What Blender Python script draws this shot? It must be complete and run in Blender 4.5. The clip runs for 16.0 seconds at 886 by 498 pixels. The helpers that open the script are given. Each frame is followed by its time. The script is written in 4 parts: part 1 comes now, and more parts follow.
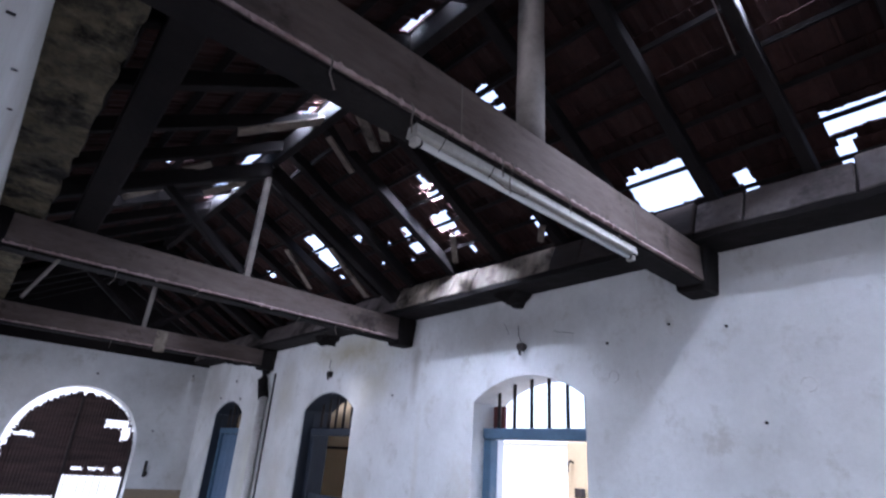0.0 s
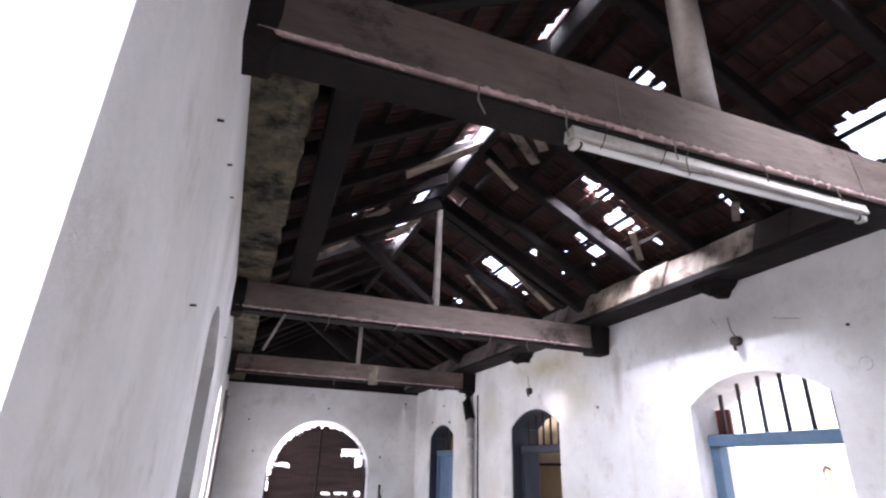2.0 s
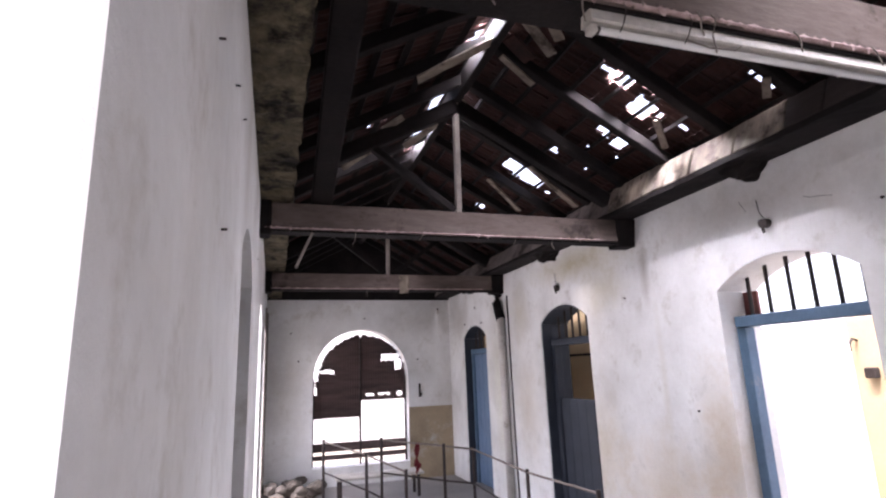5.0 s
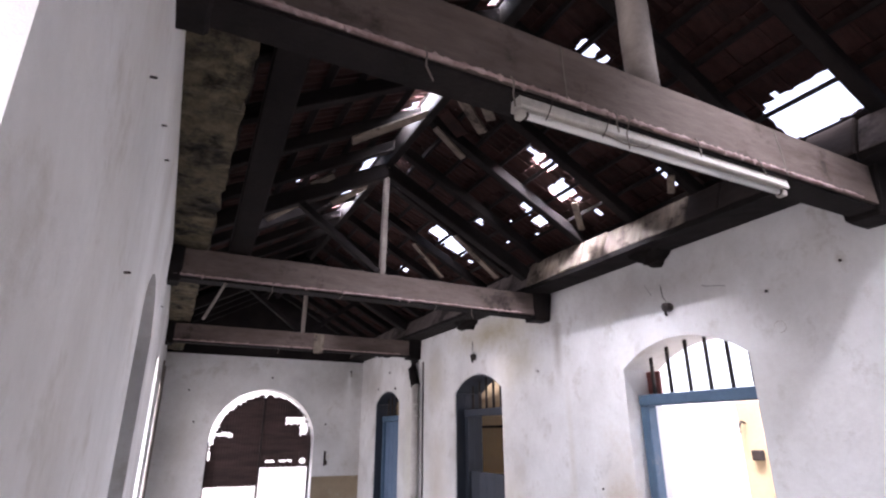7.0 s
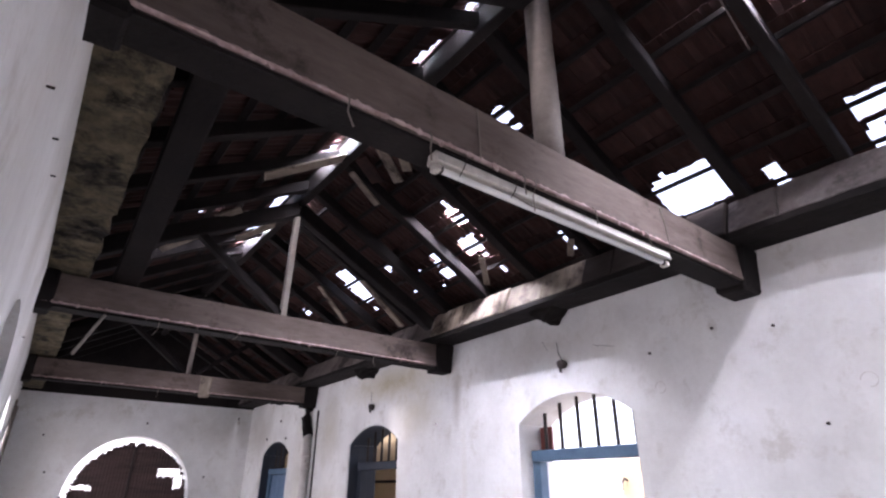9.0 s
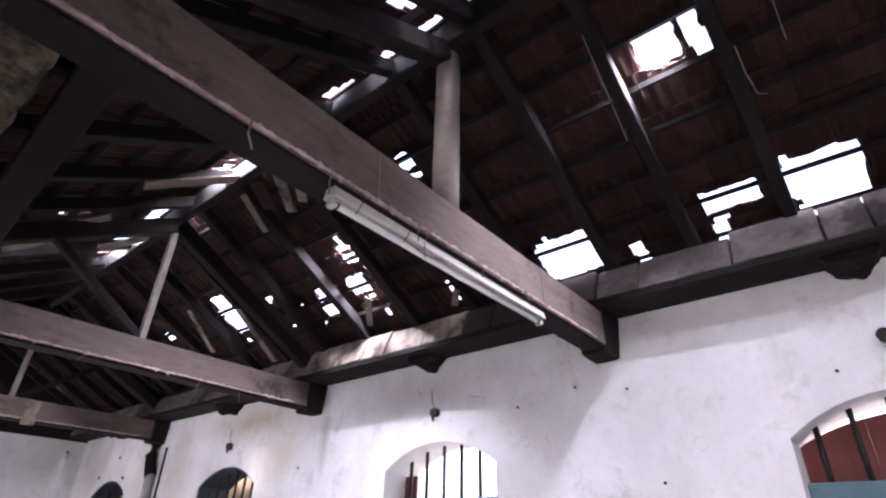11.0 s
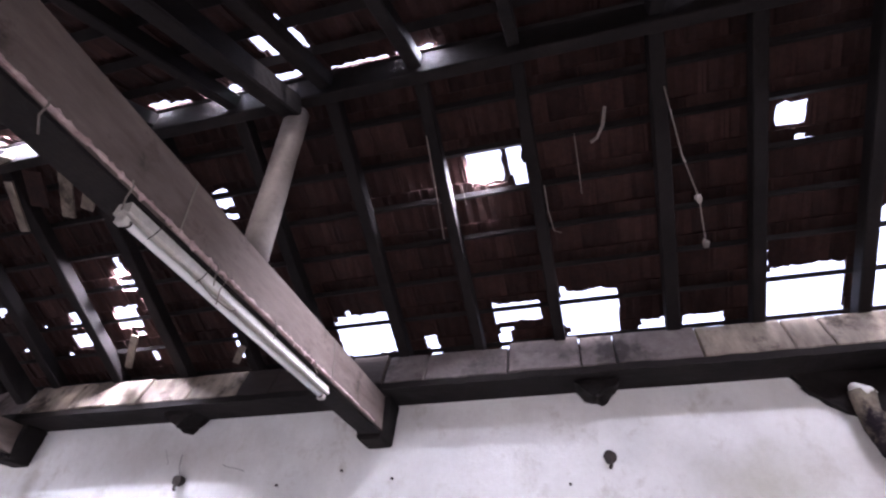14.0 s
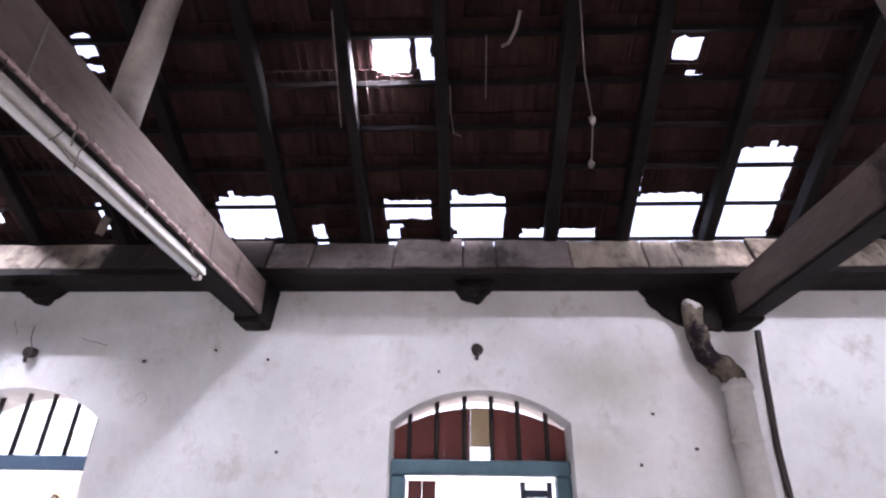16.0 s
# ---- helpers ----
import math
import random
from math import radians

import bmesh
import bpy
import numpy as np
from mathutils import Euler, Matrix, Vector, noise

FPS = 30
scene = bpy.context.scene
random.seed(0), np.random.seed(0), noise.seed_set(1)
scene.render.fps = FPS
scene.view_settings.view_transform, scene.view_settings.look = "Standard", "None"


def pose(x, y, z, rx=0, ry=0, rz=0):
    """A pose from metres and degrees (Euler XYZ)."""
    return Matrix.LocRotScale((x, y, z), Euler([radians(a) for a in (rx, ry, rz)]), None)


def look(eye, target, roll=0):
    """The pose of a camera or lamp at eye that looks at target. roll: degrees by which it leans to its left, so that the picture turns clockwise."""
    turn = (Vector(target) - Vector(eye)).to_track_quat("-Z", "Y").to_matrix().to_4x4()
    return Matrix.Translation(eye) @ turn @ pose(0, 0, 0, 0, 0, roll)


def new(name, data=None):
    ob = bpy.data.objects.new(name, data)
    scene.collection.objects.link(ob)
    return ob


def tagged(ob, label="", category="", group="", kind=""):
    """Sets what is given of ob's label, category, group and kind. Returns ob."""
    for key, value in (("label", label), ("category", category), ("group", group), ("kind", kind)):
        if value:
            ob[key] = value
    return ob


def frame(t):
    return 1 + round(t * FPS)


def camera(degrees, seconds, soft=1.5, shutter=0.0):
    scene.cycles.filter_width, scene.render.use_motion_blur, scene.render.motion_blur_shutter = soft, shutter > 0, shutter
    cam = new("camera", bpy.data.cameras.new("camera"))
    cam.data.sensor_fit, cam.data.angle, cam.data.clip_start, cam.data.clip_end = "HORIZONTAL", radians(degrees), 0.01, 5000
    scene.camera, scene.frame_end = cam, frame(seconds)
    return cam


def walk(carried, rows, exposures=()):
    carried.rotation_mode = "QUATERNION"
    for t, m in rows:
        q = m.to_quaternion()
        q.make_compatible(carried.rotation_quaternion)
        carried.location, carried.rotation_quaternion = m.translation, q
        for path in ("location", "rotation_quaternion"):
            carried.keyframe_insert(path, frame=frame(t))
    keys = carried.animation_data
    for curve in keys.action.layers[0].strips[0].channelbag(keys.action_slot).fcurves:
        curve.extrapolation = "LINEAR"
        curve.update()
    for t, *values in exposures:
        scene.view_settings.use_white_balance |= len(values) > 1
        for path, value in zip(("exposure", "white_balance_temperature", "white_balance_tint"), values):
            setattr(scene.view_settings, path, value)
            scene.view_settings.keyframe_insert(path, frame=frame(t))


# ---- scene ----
# ---- camera ----
LENS = 79.34
cam = camera(LENS, 16.0, soft=2.2, shutter=0.3)
# seconds, x, y, z, yaw to the left of +y, pitch up, roll
PATH = [
    (0, 0.009, 0.014, 1.610, -40.45, 21.85, 4.15),
    (0.5, 0.011, 0.015, 1.614, -37.32, 26.48, 4.57),
    (1, 0.011, 0.016, 1.614, -32.93, 25.53, 4.44),
    (1.5, 0.011, 0.018, 1.614, -26.74, 24.01, 2.92),
    (2, 0.011, 0.019, 1.614, -20.27, 22.42, 1.72),
    (2.5, 0.010, 0.017, 1.613, -18.96, 21.36, 1.05),
    (3, 0.010, 0.019, 1.612, -16.09, 14.38, -1.87),
    (3.2, 0.010, 0.019, 1.612, -15.85, 12.08, -2.57),
    (5.3, 0.008, 0.013, 1.607, -18.69, 12.84, -1.80),
    (5.5, 0.008, 0.013, 1.607, -20.11, 13.94, -1.10),
    (6, 0.009, 0.015, 1.609, -21.75, 15.38, -0.40),
    (6.5, 0.009, 0.014, 1.608, -23.63, 16.93, 0.03),
    (7, 0.009, 0.014, 1.609, -26.44, 19.17, -0.02),
    (7.5, 0.008, 0.012, 1.608, -27.94, 19.50, -0.47),
    (8, 0.006, 0.009, 1.606, -31.06, 22.10, 0.25),
    (8.5, 0.005, 0.007, 1.604, -34.67, 23.16, -0.16),
    (8.7, 0.005, 0.007, 1.604, -35.55, 23.61, 0.00),
    (11, -0.003, -0.009, 1.594, -49.93, 29.10, 1.37),
    (11.5, -0.002, -0.009, 1.595, -53.56, 30.31, 0.90),
    (12, -0.006, -0.016, 1.590, -57.60, 32.50, 1.62),
    (12.5, -0.005, -0.016, 1.591, -61.84, 32.38, 1.80),
    (13, -0.004, -0.016, 1.592, -65.36, 32.22, 2.05),
    (13.5, -0.002, -0.016, 1.592, -68.79, 35.93, 2.92),
    (14, -0.001, -0.016, 1.594, -73.45, 37.53, 2.26),
    (14.5, 0.001, -0.017, 1.595, -77.30, 37.01, 1.85),
    (15, 0.002, -0.017, 1.596, -81.99, 36.26, 1.87),
    (15.5, 0.001, -0.016, 1.598, -84.95, 30.31, 1.43),
    (16, 0.003, -0.016, 1.600, -87.31, 26.70, 0.93),
]


def row_pose(x, y, z, yaw, pitch, roll):
    a, p = radians(yaw), radians(pitch)
    ahead = Vector((-math.sin(a) * math.cos(p), math.cos(a) * math.cos(p), math.sin(p)))
    return look((x, y, z), Vector((x, y, z)) + ahead, roll)


# seconds, stops, white balance
EXPOSURES = [(0.0, 1.9, 5250, 19), (0.8, 2.35, 5550, 20), (1.5, 2.7, 5850, 21), (3.0, 3.0, 6200, 23), (5.5, 2.4, 6300, 25),
             (8.5, 2.5, 6100, 25), (11.0, 2.7, 6000, 28), (13.0, 2.8, 5950, 29), (16.0, 2.55, 6050, 27)]
walk(cam, [(r[0], row_pose(*r[1:])) for r in PATH], EXPOSURES)

# ---- world and light ----
world = bpy.data.worlds.new("sky")
scene.world = world
world.use_nodes = True
wn = world.node_tree
sky = wn.nodes.new("ShaderNodeTexSky")
sky.sky_type = "NISHITA"
sky.sun_disc = False
sky.sun_elevation, sky.sun_rotation = radians(62), radians(250)
sky.air_density, sky.dust_density, sky.ozone_density = 1.0, 3.0, 1.0
wn.nodes["Background"].inputs["Strength"].default_value = 0.15
haze = wn.nodes.new("ShaderNodeHueSaturation")
haze.inputs["Saturation"].default_value, haze.inputs["Value"].default_value = 0.55, 1.15
wn.links.new(sky.outputs[0], haze.inputs["Color"])
wn.links.new(haze.outputs[0], wn.nodes["Background"].inputs[0])

sun = new("sun", bpy.data.lights.new("sun", "SUN"))
sun.data.energy, sun.data.angle, sun.data.color = 1.2, radians(12), (1.0, 0.96, 0.9)
sun.matrix_world = look((0, 0, 10), (2.6, 0.9, 4.5))


def sky_lamp(name, at, towards, w, h, watts, tint=(0.93, 0.96, 1.0)):
    lamp = new(name, bpy.data.lights.new(name, "AREA"))
    lamp.data.shape, lamp.data.size, lamp.data.size_y, lamp.data.energy, lamp.data.color = "RECTANGLE", w, h, watts, tint
    lamp.matrix_world = look(at, towards)
    return lamp


# ---- plan ----
XE, XW = 3.24, -0.12          # inner faces of the long walls
YN, YS = 9.91, -6.2           # inner faces of the end walls
TH = 0.38                     # wall thickness
ZP = 2.92                     # top of the plastered wall
FZ = -0.30                    # floor level
XR, ZR, SLOPE = 1.535, 4.20, 0.557   # ridge and pitch of the roof
CO = 1 / math.hypot(1, SLOPE)
SI = SLOPE * CO
OPEN = [(-0.62, 0.43), (2.19, 3.27), (5.09, 6.17), (8.05, 9.11)]   # door openings along the long walls
SPRING, APEX = 2.10, 2.285
TRUSS_Y = [-4.7, -1.77, 1.235, 4.16, 7.25]

# daylight through the openings behind the camera and ahead of it
sky_lamp("daylight_west", (XW - TH - 0.02, -0.1, 0.9), (3.2, 3.6, 0.6), 1.0, 2.2, 1.0)
sky_lamp("daylight_west", (XW - TH - 0.02, -3.45, 0.9), (5, -3.45, 1.2), 1.05, 2.2, 1.5)
sky_lamp("daylight_east", (XE + TH + 0.05, -3.45, 0.9), (-5, -3.45, 1.2), 1.05, 2.2, 1.5)
for (y0, y1), power in ((OPEN[2], 6), (OPEN[3], 5)):
    sky_lamp("daylight_west", (XW - TH - 0.02, (y0 + y1) / 2, 0.9), (5, (y0 + y1) / 2, 1.1), y1 - y0, 2.2, power)
sky_lamp("daylight_north", (1.545, YN + 1.2, 0.5), (1.545, -5, 1.2), 1.6, 1.0, 4)
# daylight through the gaps along the ridge
for y0, y1, wide, power in ((0.5, 1.05, 0.05, 7), (1.65, 2.3, 0.05, 7), (3.05, 3.8, 0.07, 30), (4.25, 5.8, 0.07, 52)):
    sky_lamp("daylight_ridge", (XR - 0.09, (y0 + y1) / 2, ZR - 0.03), (XE, (y0 + y1) / 2 + 0.3, 2.2), y1 - y0, wide, power)
# daylight through broken tiles behind the camera and high on the east slope
for side, y, down, w, h, target, power, spread in ((-1, -1.9, 0.30, 1.3, 0.16, (XE, -0.6, 2.0), 44, 180), (1, 0.37, 0.68, 0.20, 0.20, (XE, 1.7, 2.2), 13, 120),
                                                   (1, 3.08, 1.03, 0.16, 0.16, (3.24, 3.5, 1.3), 46, 180), (1, 3.22, 1.345, 0.14, 0.14, (3.1, 3.3, 2.6), 6, 180)):
    at = (XR + side * (down * CO + 0.06 * SI), y, ZR - down * SI + 0.06 * CO)
    sky_lamp("daylight_roof", at, target, w, h, power).data.spread = radians(spread)


# ---- materials ----
def base_material(name, rough=0.8, metal=0.0):
    m = bpy.data.materials.new(name)
    m.use_nodes = True
    n, l = m.node_tree.nodes, m.node_tree.links
    b = n["Principled BSDF"]
    b.inputs["Roughness"].default_value, b.inputs["Metallic"].default_value = rough, metal
    b.inputs["Specular IOR Level"].default_value = 0.15 if rough > 0.75 else 0.4
    return m, n, l, b


def ramp(n, l, source, stops):
    r = n.new("ShaderNodeValToRGB")
    e = r.color_ramp.elements
    while len(e) < len(stops):
        e.new(0.5)
    for k, (at, col) in enumerate(stops):
        e[k].position, e[k].color = at, (*col, 1)
    l.new(source, r.inputs[0])
    return r.outputs[0]


def noise_tex(n, l, coord, scale, detail=6, rough=0.6, stretch=(1, 1, 1)):
    mp = n.new("ShaderNodeMapping")
    mp.inputs["Scale"].default_value = stretch
    l.new(coord, mp.inputs[0])
    t = n.new("ShaderNodeTexNoise")
    t.inputs["Scale"].default_value, t.inputs["Detail"].default_value, t.inputs["Roughness"].default_value = scale, detail, rough
    l.new(mp.outputs[0], t.inputs["Vector"])
    return t.outputs["Fac"]


def mix(n, l, fac, a, b, how="MIX"):
    m = n.new("ShaderNodeMix")
    m.data_type, m.blend_type = "RGBA", how
    for sock, v in ((m.inputs[0], fac), (m.inputs[6], a), (m.inputs[7], b)):
        if isinstance(v, (int, float)):
            sock.default_value = v
        elif isinstance(v, tuple):
            sock.default_value = (*v, 1)
        else:
            l.new(v, sock)
    return m.outputs[2]


def bump(n, l, b, height, strength, dist=0.01):
    k = n.new("ShaderNodeBump")
    k.inputs["Strength"].default_value, k.inputs["Distance"].default_value = strength, dist
    l.new(height, k.inputs["Height"])
    l.new(k.outputs[0], b.inputs["Normal"])


def surface(name, light, dark, scale=3.0, grain=40.0, rough=0.8, metal=0.0, stretch=(1, 1, 1), bumpy=0.3, per_object=0.0, stain=None, stain_at=0.62):
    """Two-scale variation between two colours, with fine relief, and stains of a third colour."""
    m, n, l, b = base_material(name, rough, metal)
    co = n.new("ShaderNodeTexCoord").outputs["Object"]
    if per_object == 0.0:
        co = n.new("ShaderNodeNewGeometry").outputs["Position"]
    big = noise_tex(n, l, co, scale, 5, 0.6, stretch)
    fine = noise_tex(n, l, co, grain, 4, 0.7, stretch)
    c = mix(n, l, 0.35, ramp(n, l, big, [(0.3, dark), (0.7, light)]), ramp(n, l, fine, [(0.3, dark), (0.7, light)]))
    if stain:
        mask = ramp(n, l, noise_tex(n, l, co, scale * 0.6, 8, 0.7), [(stain_at, (0, 0, 0)), (stain_at + 0.12, (1, 1, 1))])
        c = mix(n, l, mask, c, stain)
    if per_object:
        info = n.new("ShaderNodeObjectInfo").outputs["Random"]
        c = mix(n, l, 1.0, c, ramp(n, l, info, [(0.0, (1 - per_object,) * 3), (1.0, (1, 1, 1))]), "MULTIPLY")
    l.new(c, b.inputs["Base Color"])
    bump(n, l, b, fine, bumpy)
    return m


def blot_mask(n, l, co, wob, centre, size, soft=0.5):
    """One soft-edged blot round a place on a wall, its outline broken by noise."""
    sub = n.new("ShaderNodeVectorMath")
    sub.operation = "SUBTRACT"
    l.new(co, sub.inputs[0])
    sub.inputs[1].default_value = centre
    mul = n.new("ShaderNodeVectorMath")
    mul.operation = "MULTIPLY"
    l.new(sub.outputs[0], mul.inputs[0])
    mul.inputs[1].default_value = [1 / v for v in size]
    ln = n.new("ShaderNodeVectorMath")
    ln.operation = "LENGTH"
    l.new(mul.outputs[0], ln.inputs[0])
    add = n.new("ShaderNodeMath")
    add.operation = "MULTIPLY_ADD"
    l.new(wob, add.inputs[0])
    add.inputs[1].default_value = 1.6
    l.new(ln.outputs["Value"], add.inputs[2])
    half = n.new("ShaderNodeMath")
    half.operation = "MULTIPLY"
    half.inputs[1].default_value = 0.5
    l.new(add.outputs[0], half.inputs[0])
    return ramp(n, l, half.outputs[0], [(0.90 - soft, (1, 1, 1)), (0.90, (0, 0, 0))])


# place, reach along x, y and z, colour, strength
STAINS_AND_SHADING = [((3.24, 2.0, 1.9), (0.5, 0.4, 0.5), (0.50, 0.47, 0.43), 0.5),
          ((3.24, 4.08, 2.42), (0.5, 0.09, 0.38), (0.40, 0.37, 0.33), 0.8), ((3.24, 3.98, 1.3), (0.5, 0.06, 1.0), (0.60, 0.56, 0.48), 0.5),
          ((3.24, 4.75, 2.35), (0.5, 0.5, 0.35), (0.50, 0.46, 0.33), 0.6), ((3.24, 6.75, 2.3), (0.5, 0.35, 0.5), (0.50, 0.46, 0.36), 0.6),
          ((3.24, 4.1, 0.5), (0.5, 0.9, 0.6), (0.58, 0.47, 0.33), 0.6), ((3.24, 7.6, 1.2), (0.5, 0.3, 1.4), (0.52, 0.50, 0.36), 0.5),
          ((3.24, 0.75, 2.3), (0.5, 0.35, 0.4), (0.58, 0.56, 0.53), 0.5), ((3.24, -0.75, 1.95), (0.5, 0.3, 0.22), (0.55, 0.53, 0.46), 0.6),
          ((3.24, -0.85, 2.35), (0.5, 0.40, 0.26), (0.46, 0.45, 0.37), 0.7), ((3.24, -1.45, 2.2), (0.5, 0.24, 0.5), (0.42, 0.37, 0.37), 0.6),
          # the second entry here paints the plate's shadow on the plaster
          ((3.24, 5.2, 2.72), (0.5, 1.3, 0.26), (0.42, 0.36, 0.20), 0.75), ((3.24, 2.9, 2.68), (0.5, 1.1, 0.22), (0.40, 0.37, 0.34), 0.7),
          ((3.24, 5.0, 0.7), (0.5, 0.5, 0.8), (0.55, 0.46, 0.32), 0.6), ((3.24, 3.4, 0.9), (0.5, 0.35, 0.8), (0.50, 0.38, 0.24), 0.7),
          ((3.24, 6.7, 1.0), (0.5, 0.5, 0.9), (0.52, 0.44, 0.33), 0.5), ((3.24, 9.4, 2.4), (0.5, 0.6, 0.5), (0.45, 0.42, 0.38), 0.6),
          # the three palest entries paint a cone of light under the lamp bracket
          ((2.8, 9.91, 2.5), (0.7, 0.5, 0.5), (0.42, 0.40, 0.37), 0.6), ((0.3, 9.91, 1.5), (0.35, 0.5, 1.6), (0.50, 0.47, 0.42), 0.5), ((2.99, 9.91, 2.55), (0.05, 0.3, 0.24), (0.88, 0.88, 0.87), 1.0), ((2.99, 9.91, 2.25), (0.13, 0.3, 0.36), (0.86, 0.86, 0.85), 0.9),
          ((2.98, 9.91, 1.85), (0.19, 0.3, 0.36), (0.84, 0.84, 0.83), 0.6)]


def plaster_material():
    m, n, l, b = base_material("lime_plaster", 0.9)
    co = n.new("ShaderNodeNewGeometry").outputs["Position"]
    big = noise_tex(n, l, co, 1.1, 6, 0.6)
    fine = noise_tex(n, l, co, 30, 6, 0.7)
    streak = noise_tex(n, l, co, 1.5, 7, 0.6, (1.0, 1.0, 0.25))
    blot = noise_tex(n, l, co, 4.0, 8, 0.75)
    c = ramp(n, l, big, [(0.32, (0.60, 0.59, 0.57)), (0.62, (0.82, 0.82, 0.81))])
    c = mix(n, l, ramp(n, l, streak, [(0.52, (0, 0, 0)), (0.78, (0.35, 0.35, 0.35))]), c, (0.52, 0.47, 0.40))
    c = mix(n, l, ramp(n, l, blot, [(0.54, (0, 0, 0)), (0.67, (0.6, 0.6, 0.6))]), c, (0.50, 0.47, 0.42))
    for centre, size, colour, strength in STAINS_AND_SHADING:
        k = mix(n, l, strength, (0.0, 0.0, 0.0), blot_mask(n, l, co, blot, centre, size))
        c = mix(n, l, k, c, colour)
    c = mix(n, l, 0.12, c, ramp(n, l, fine, [(0.35, (0.5, 0.48, 0.45)), (0.6, (0.82, 0.82, 0.82))]), "MULTIPLY")
    l.new(c, b.inputs["Base Color"])
    bump(n, l, b, blot, 0.3, 0.025)
    return m


PLASTER = plaster_material()
OCHRE = surface("ochre_dado_paint", (0.38, 0.30, 0.20), (0.25, 0.20, 0.14), 3, 30, stain=(0.45, 0.42, 0.37), stain_at=0.54)
CEMENT = surface("cement_floor", (0.34, 0.32, 0.30), (0.20, 0.19, 0.18), 1.5, 30, 0.7)
EARTH = surface("sandy_ground", (0.48, 0.43, 0.36), (0.34, 0.30, 0.24), 0.8, 20, 0.95)
WOOD = surface("weathered_timber", (0.205, 0.160, 0.140), (0.060, 0.045, 0.038), 4.0, 22, 0.8, 0, (0.25, 1, 1), 0.5, stain=(0.03, 0.022, 0.019), stain_at=0.55)
# one near-black tone shared by the roof timbers
DARKWOOD = surface("near_black_timber", (0.020, 0.0155, 0.0145), (0.006, 0.005, 0.005), 3, 30, 0.85, 0, (1, 1, 1), 0.5)
PALEWOOD = surface("pale_grey_board", (0.31, 0.26, 0.205), (0.085, 0.066, 0.055), 9, 30, 0.8, 0, (0.6, 1.0, 0.25), 0.5, stain=(0.05, 0.038, 0.030), stain_at=0.52)
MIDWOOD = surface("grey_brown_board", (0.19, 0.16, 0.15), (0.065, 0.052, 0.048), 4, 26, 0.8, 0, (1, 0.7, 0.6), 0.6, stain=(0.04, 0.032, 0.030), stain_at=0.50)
# plate board in shade, its darkness put into the colour
DARKPLATE = surface("shaded_plate_board", (0.07, 0.055, 0.05), (0.025, 0.02, 0.018), 3, 30, 0.8, 0, (1, 0.25, 1), 0.4)
POSTPAINT = surface("dusty_cream_paint", (0.27, 0.235, 0.205), (0.12, 0.10, 0.09), 2.5, 30, 0.8)
RAWEDGE = surface("flaked_pinkish_edge", (0.60, 0.47, 0.44), (0.20, 0.12, 0.115), 14, 60, 0.9)
MUDDY = surface("mould_stained_board", (0.18, 0.15, 0.095), (0.012, 0.010, 0.008), 6.0, 22, 0.9, 0, (1, 0.8, 1), 0.9, stain=(0.012, 0.010, 0.009), stain_at=0.49)
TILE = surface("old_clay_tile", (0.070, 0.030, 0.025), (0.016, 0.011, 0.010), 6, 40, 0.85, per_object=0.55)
BLUE = surface("faded_blue_paint", (0.10, 0.17, 0.25), (0.055, 0.10, 0.155), 4, 40, 0.55, stain=(0.20, 0.22, 0.24), stain_at=0.66)
TEAL = surface("faded_teal_paint", (0.10, 0.18, 0.21), (0.06, 0.115, 0.14), 4, 40, 0.55, stain=(0.22, 0.24, 0.25), stain_at=0.66)
IRON = surface("dark_rusty_iron", (0.06, 0.045, 0.04), (0.025, 0.02, 0.018), 8, 60, 0.6, 0.4)
WHITEMETAL = surface("white_enamel", (0.60, 0.57, 0.52), (0.34, 0.32, 0.28), 5, 40, 0.7, stain=(0.28, 0.25, 0.20), stain_at=0.58)
GLASSTUBE = surface("frosted_tube_glass", (0.80, 0.80, 0.78), (0.70, 0.70, 0.68), 8, 60, 0.25)
PVC = surface("grey_white_pipe", (0.64, 0.62, 0.59), (0.44, 0.41, 0.38), 5, 30, 0.6, stain=(0.20, 0.16, 0.11), stain_at=0.6)
SHEET = surface("dark_rusty_sheet", (0.125, 0.085, 0.078), (0.035, 0.024, 0.022), 3, 30, 0.7, 0.1, (0.5, 1, 4.0))
MAROON = surface("maroon_painted_board", (0.24, 0.07, 0.06), (0.15, 0.045, 0.04), 4, 40, 0.7)
BEIGE = surface("beige_plaster", (0.60, 0.47, 0.30), (0.48, 0.37, 0.23), 2, 30, 0.85)
RED = surface("red_cloth", (0.22, 0.035, 0.04), (0.10, 0.015, 0.02), 5, 50, 0.9)
RUBBLE = surface("grey_rubble", (0.17, 0.15, 0.13), (0.06, 0.05, 0.045), 6, 30, 0.95, per_object=0.3)
YARDWHITE = surface("sunlit_white_wall", (0.80, 0.79, 0.76), (0.70, 0.68, 0.64), 1, 20, 0.9)


# ---- mesh helpers ----
def mesh_object(name, bm, material, smooth=False):
    me = bpy.data.meshes.new(name)
    bmesh.ops.recalc_face_normals(bm, faces=bm.faces)
    bm.to_mesh(me)
    bm.free()
    me.materials.append(material)
    if smooth:
        for p in me.polygons:
            p.use_smooth = True
    return new(name, me)


def part(name, bm, material, parent=None, label="", smooth=False):
    ob = mesh_object(name, bm, material, smooth)
    ob.parent = parent
    if label:
        ob["label"] = label
    return ob


def thing(name, label, category, group="", kind=""):
    return tagged(new(name), label, category, group, kind)


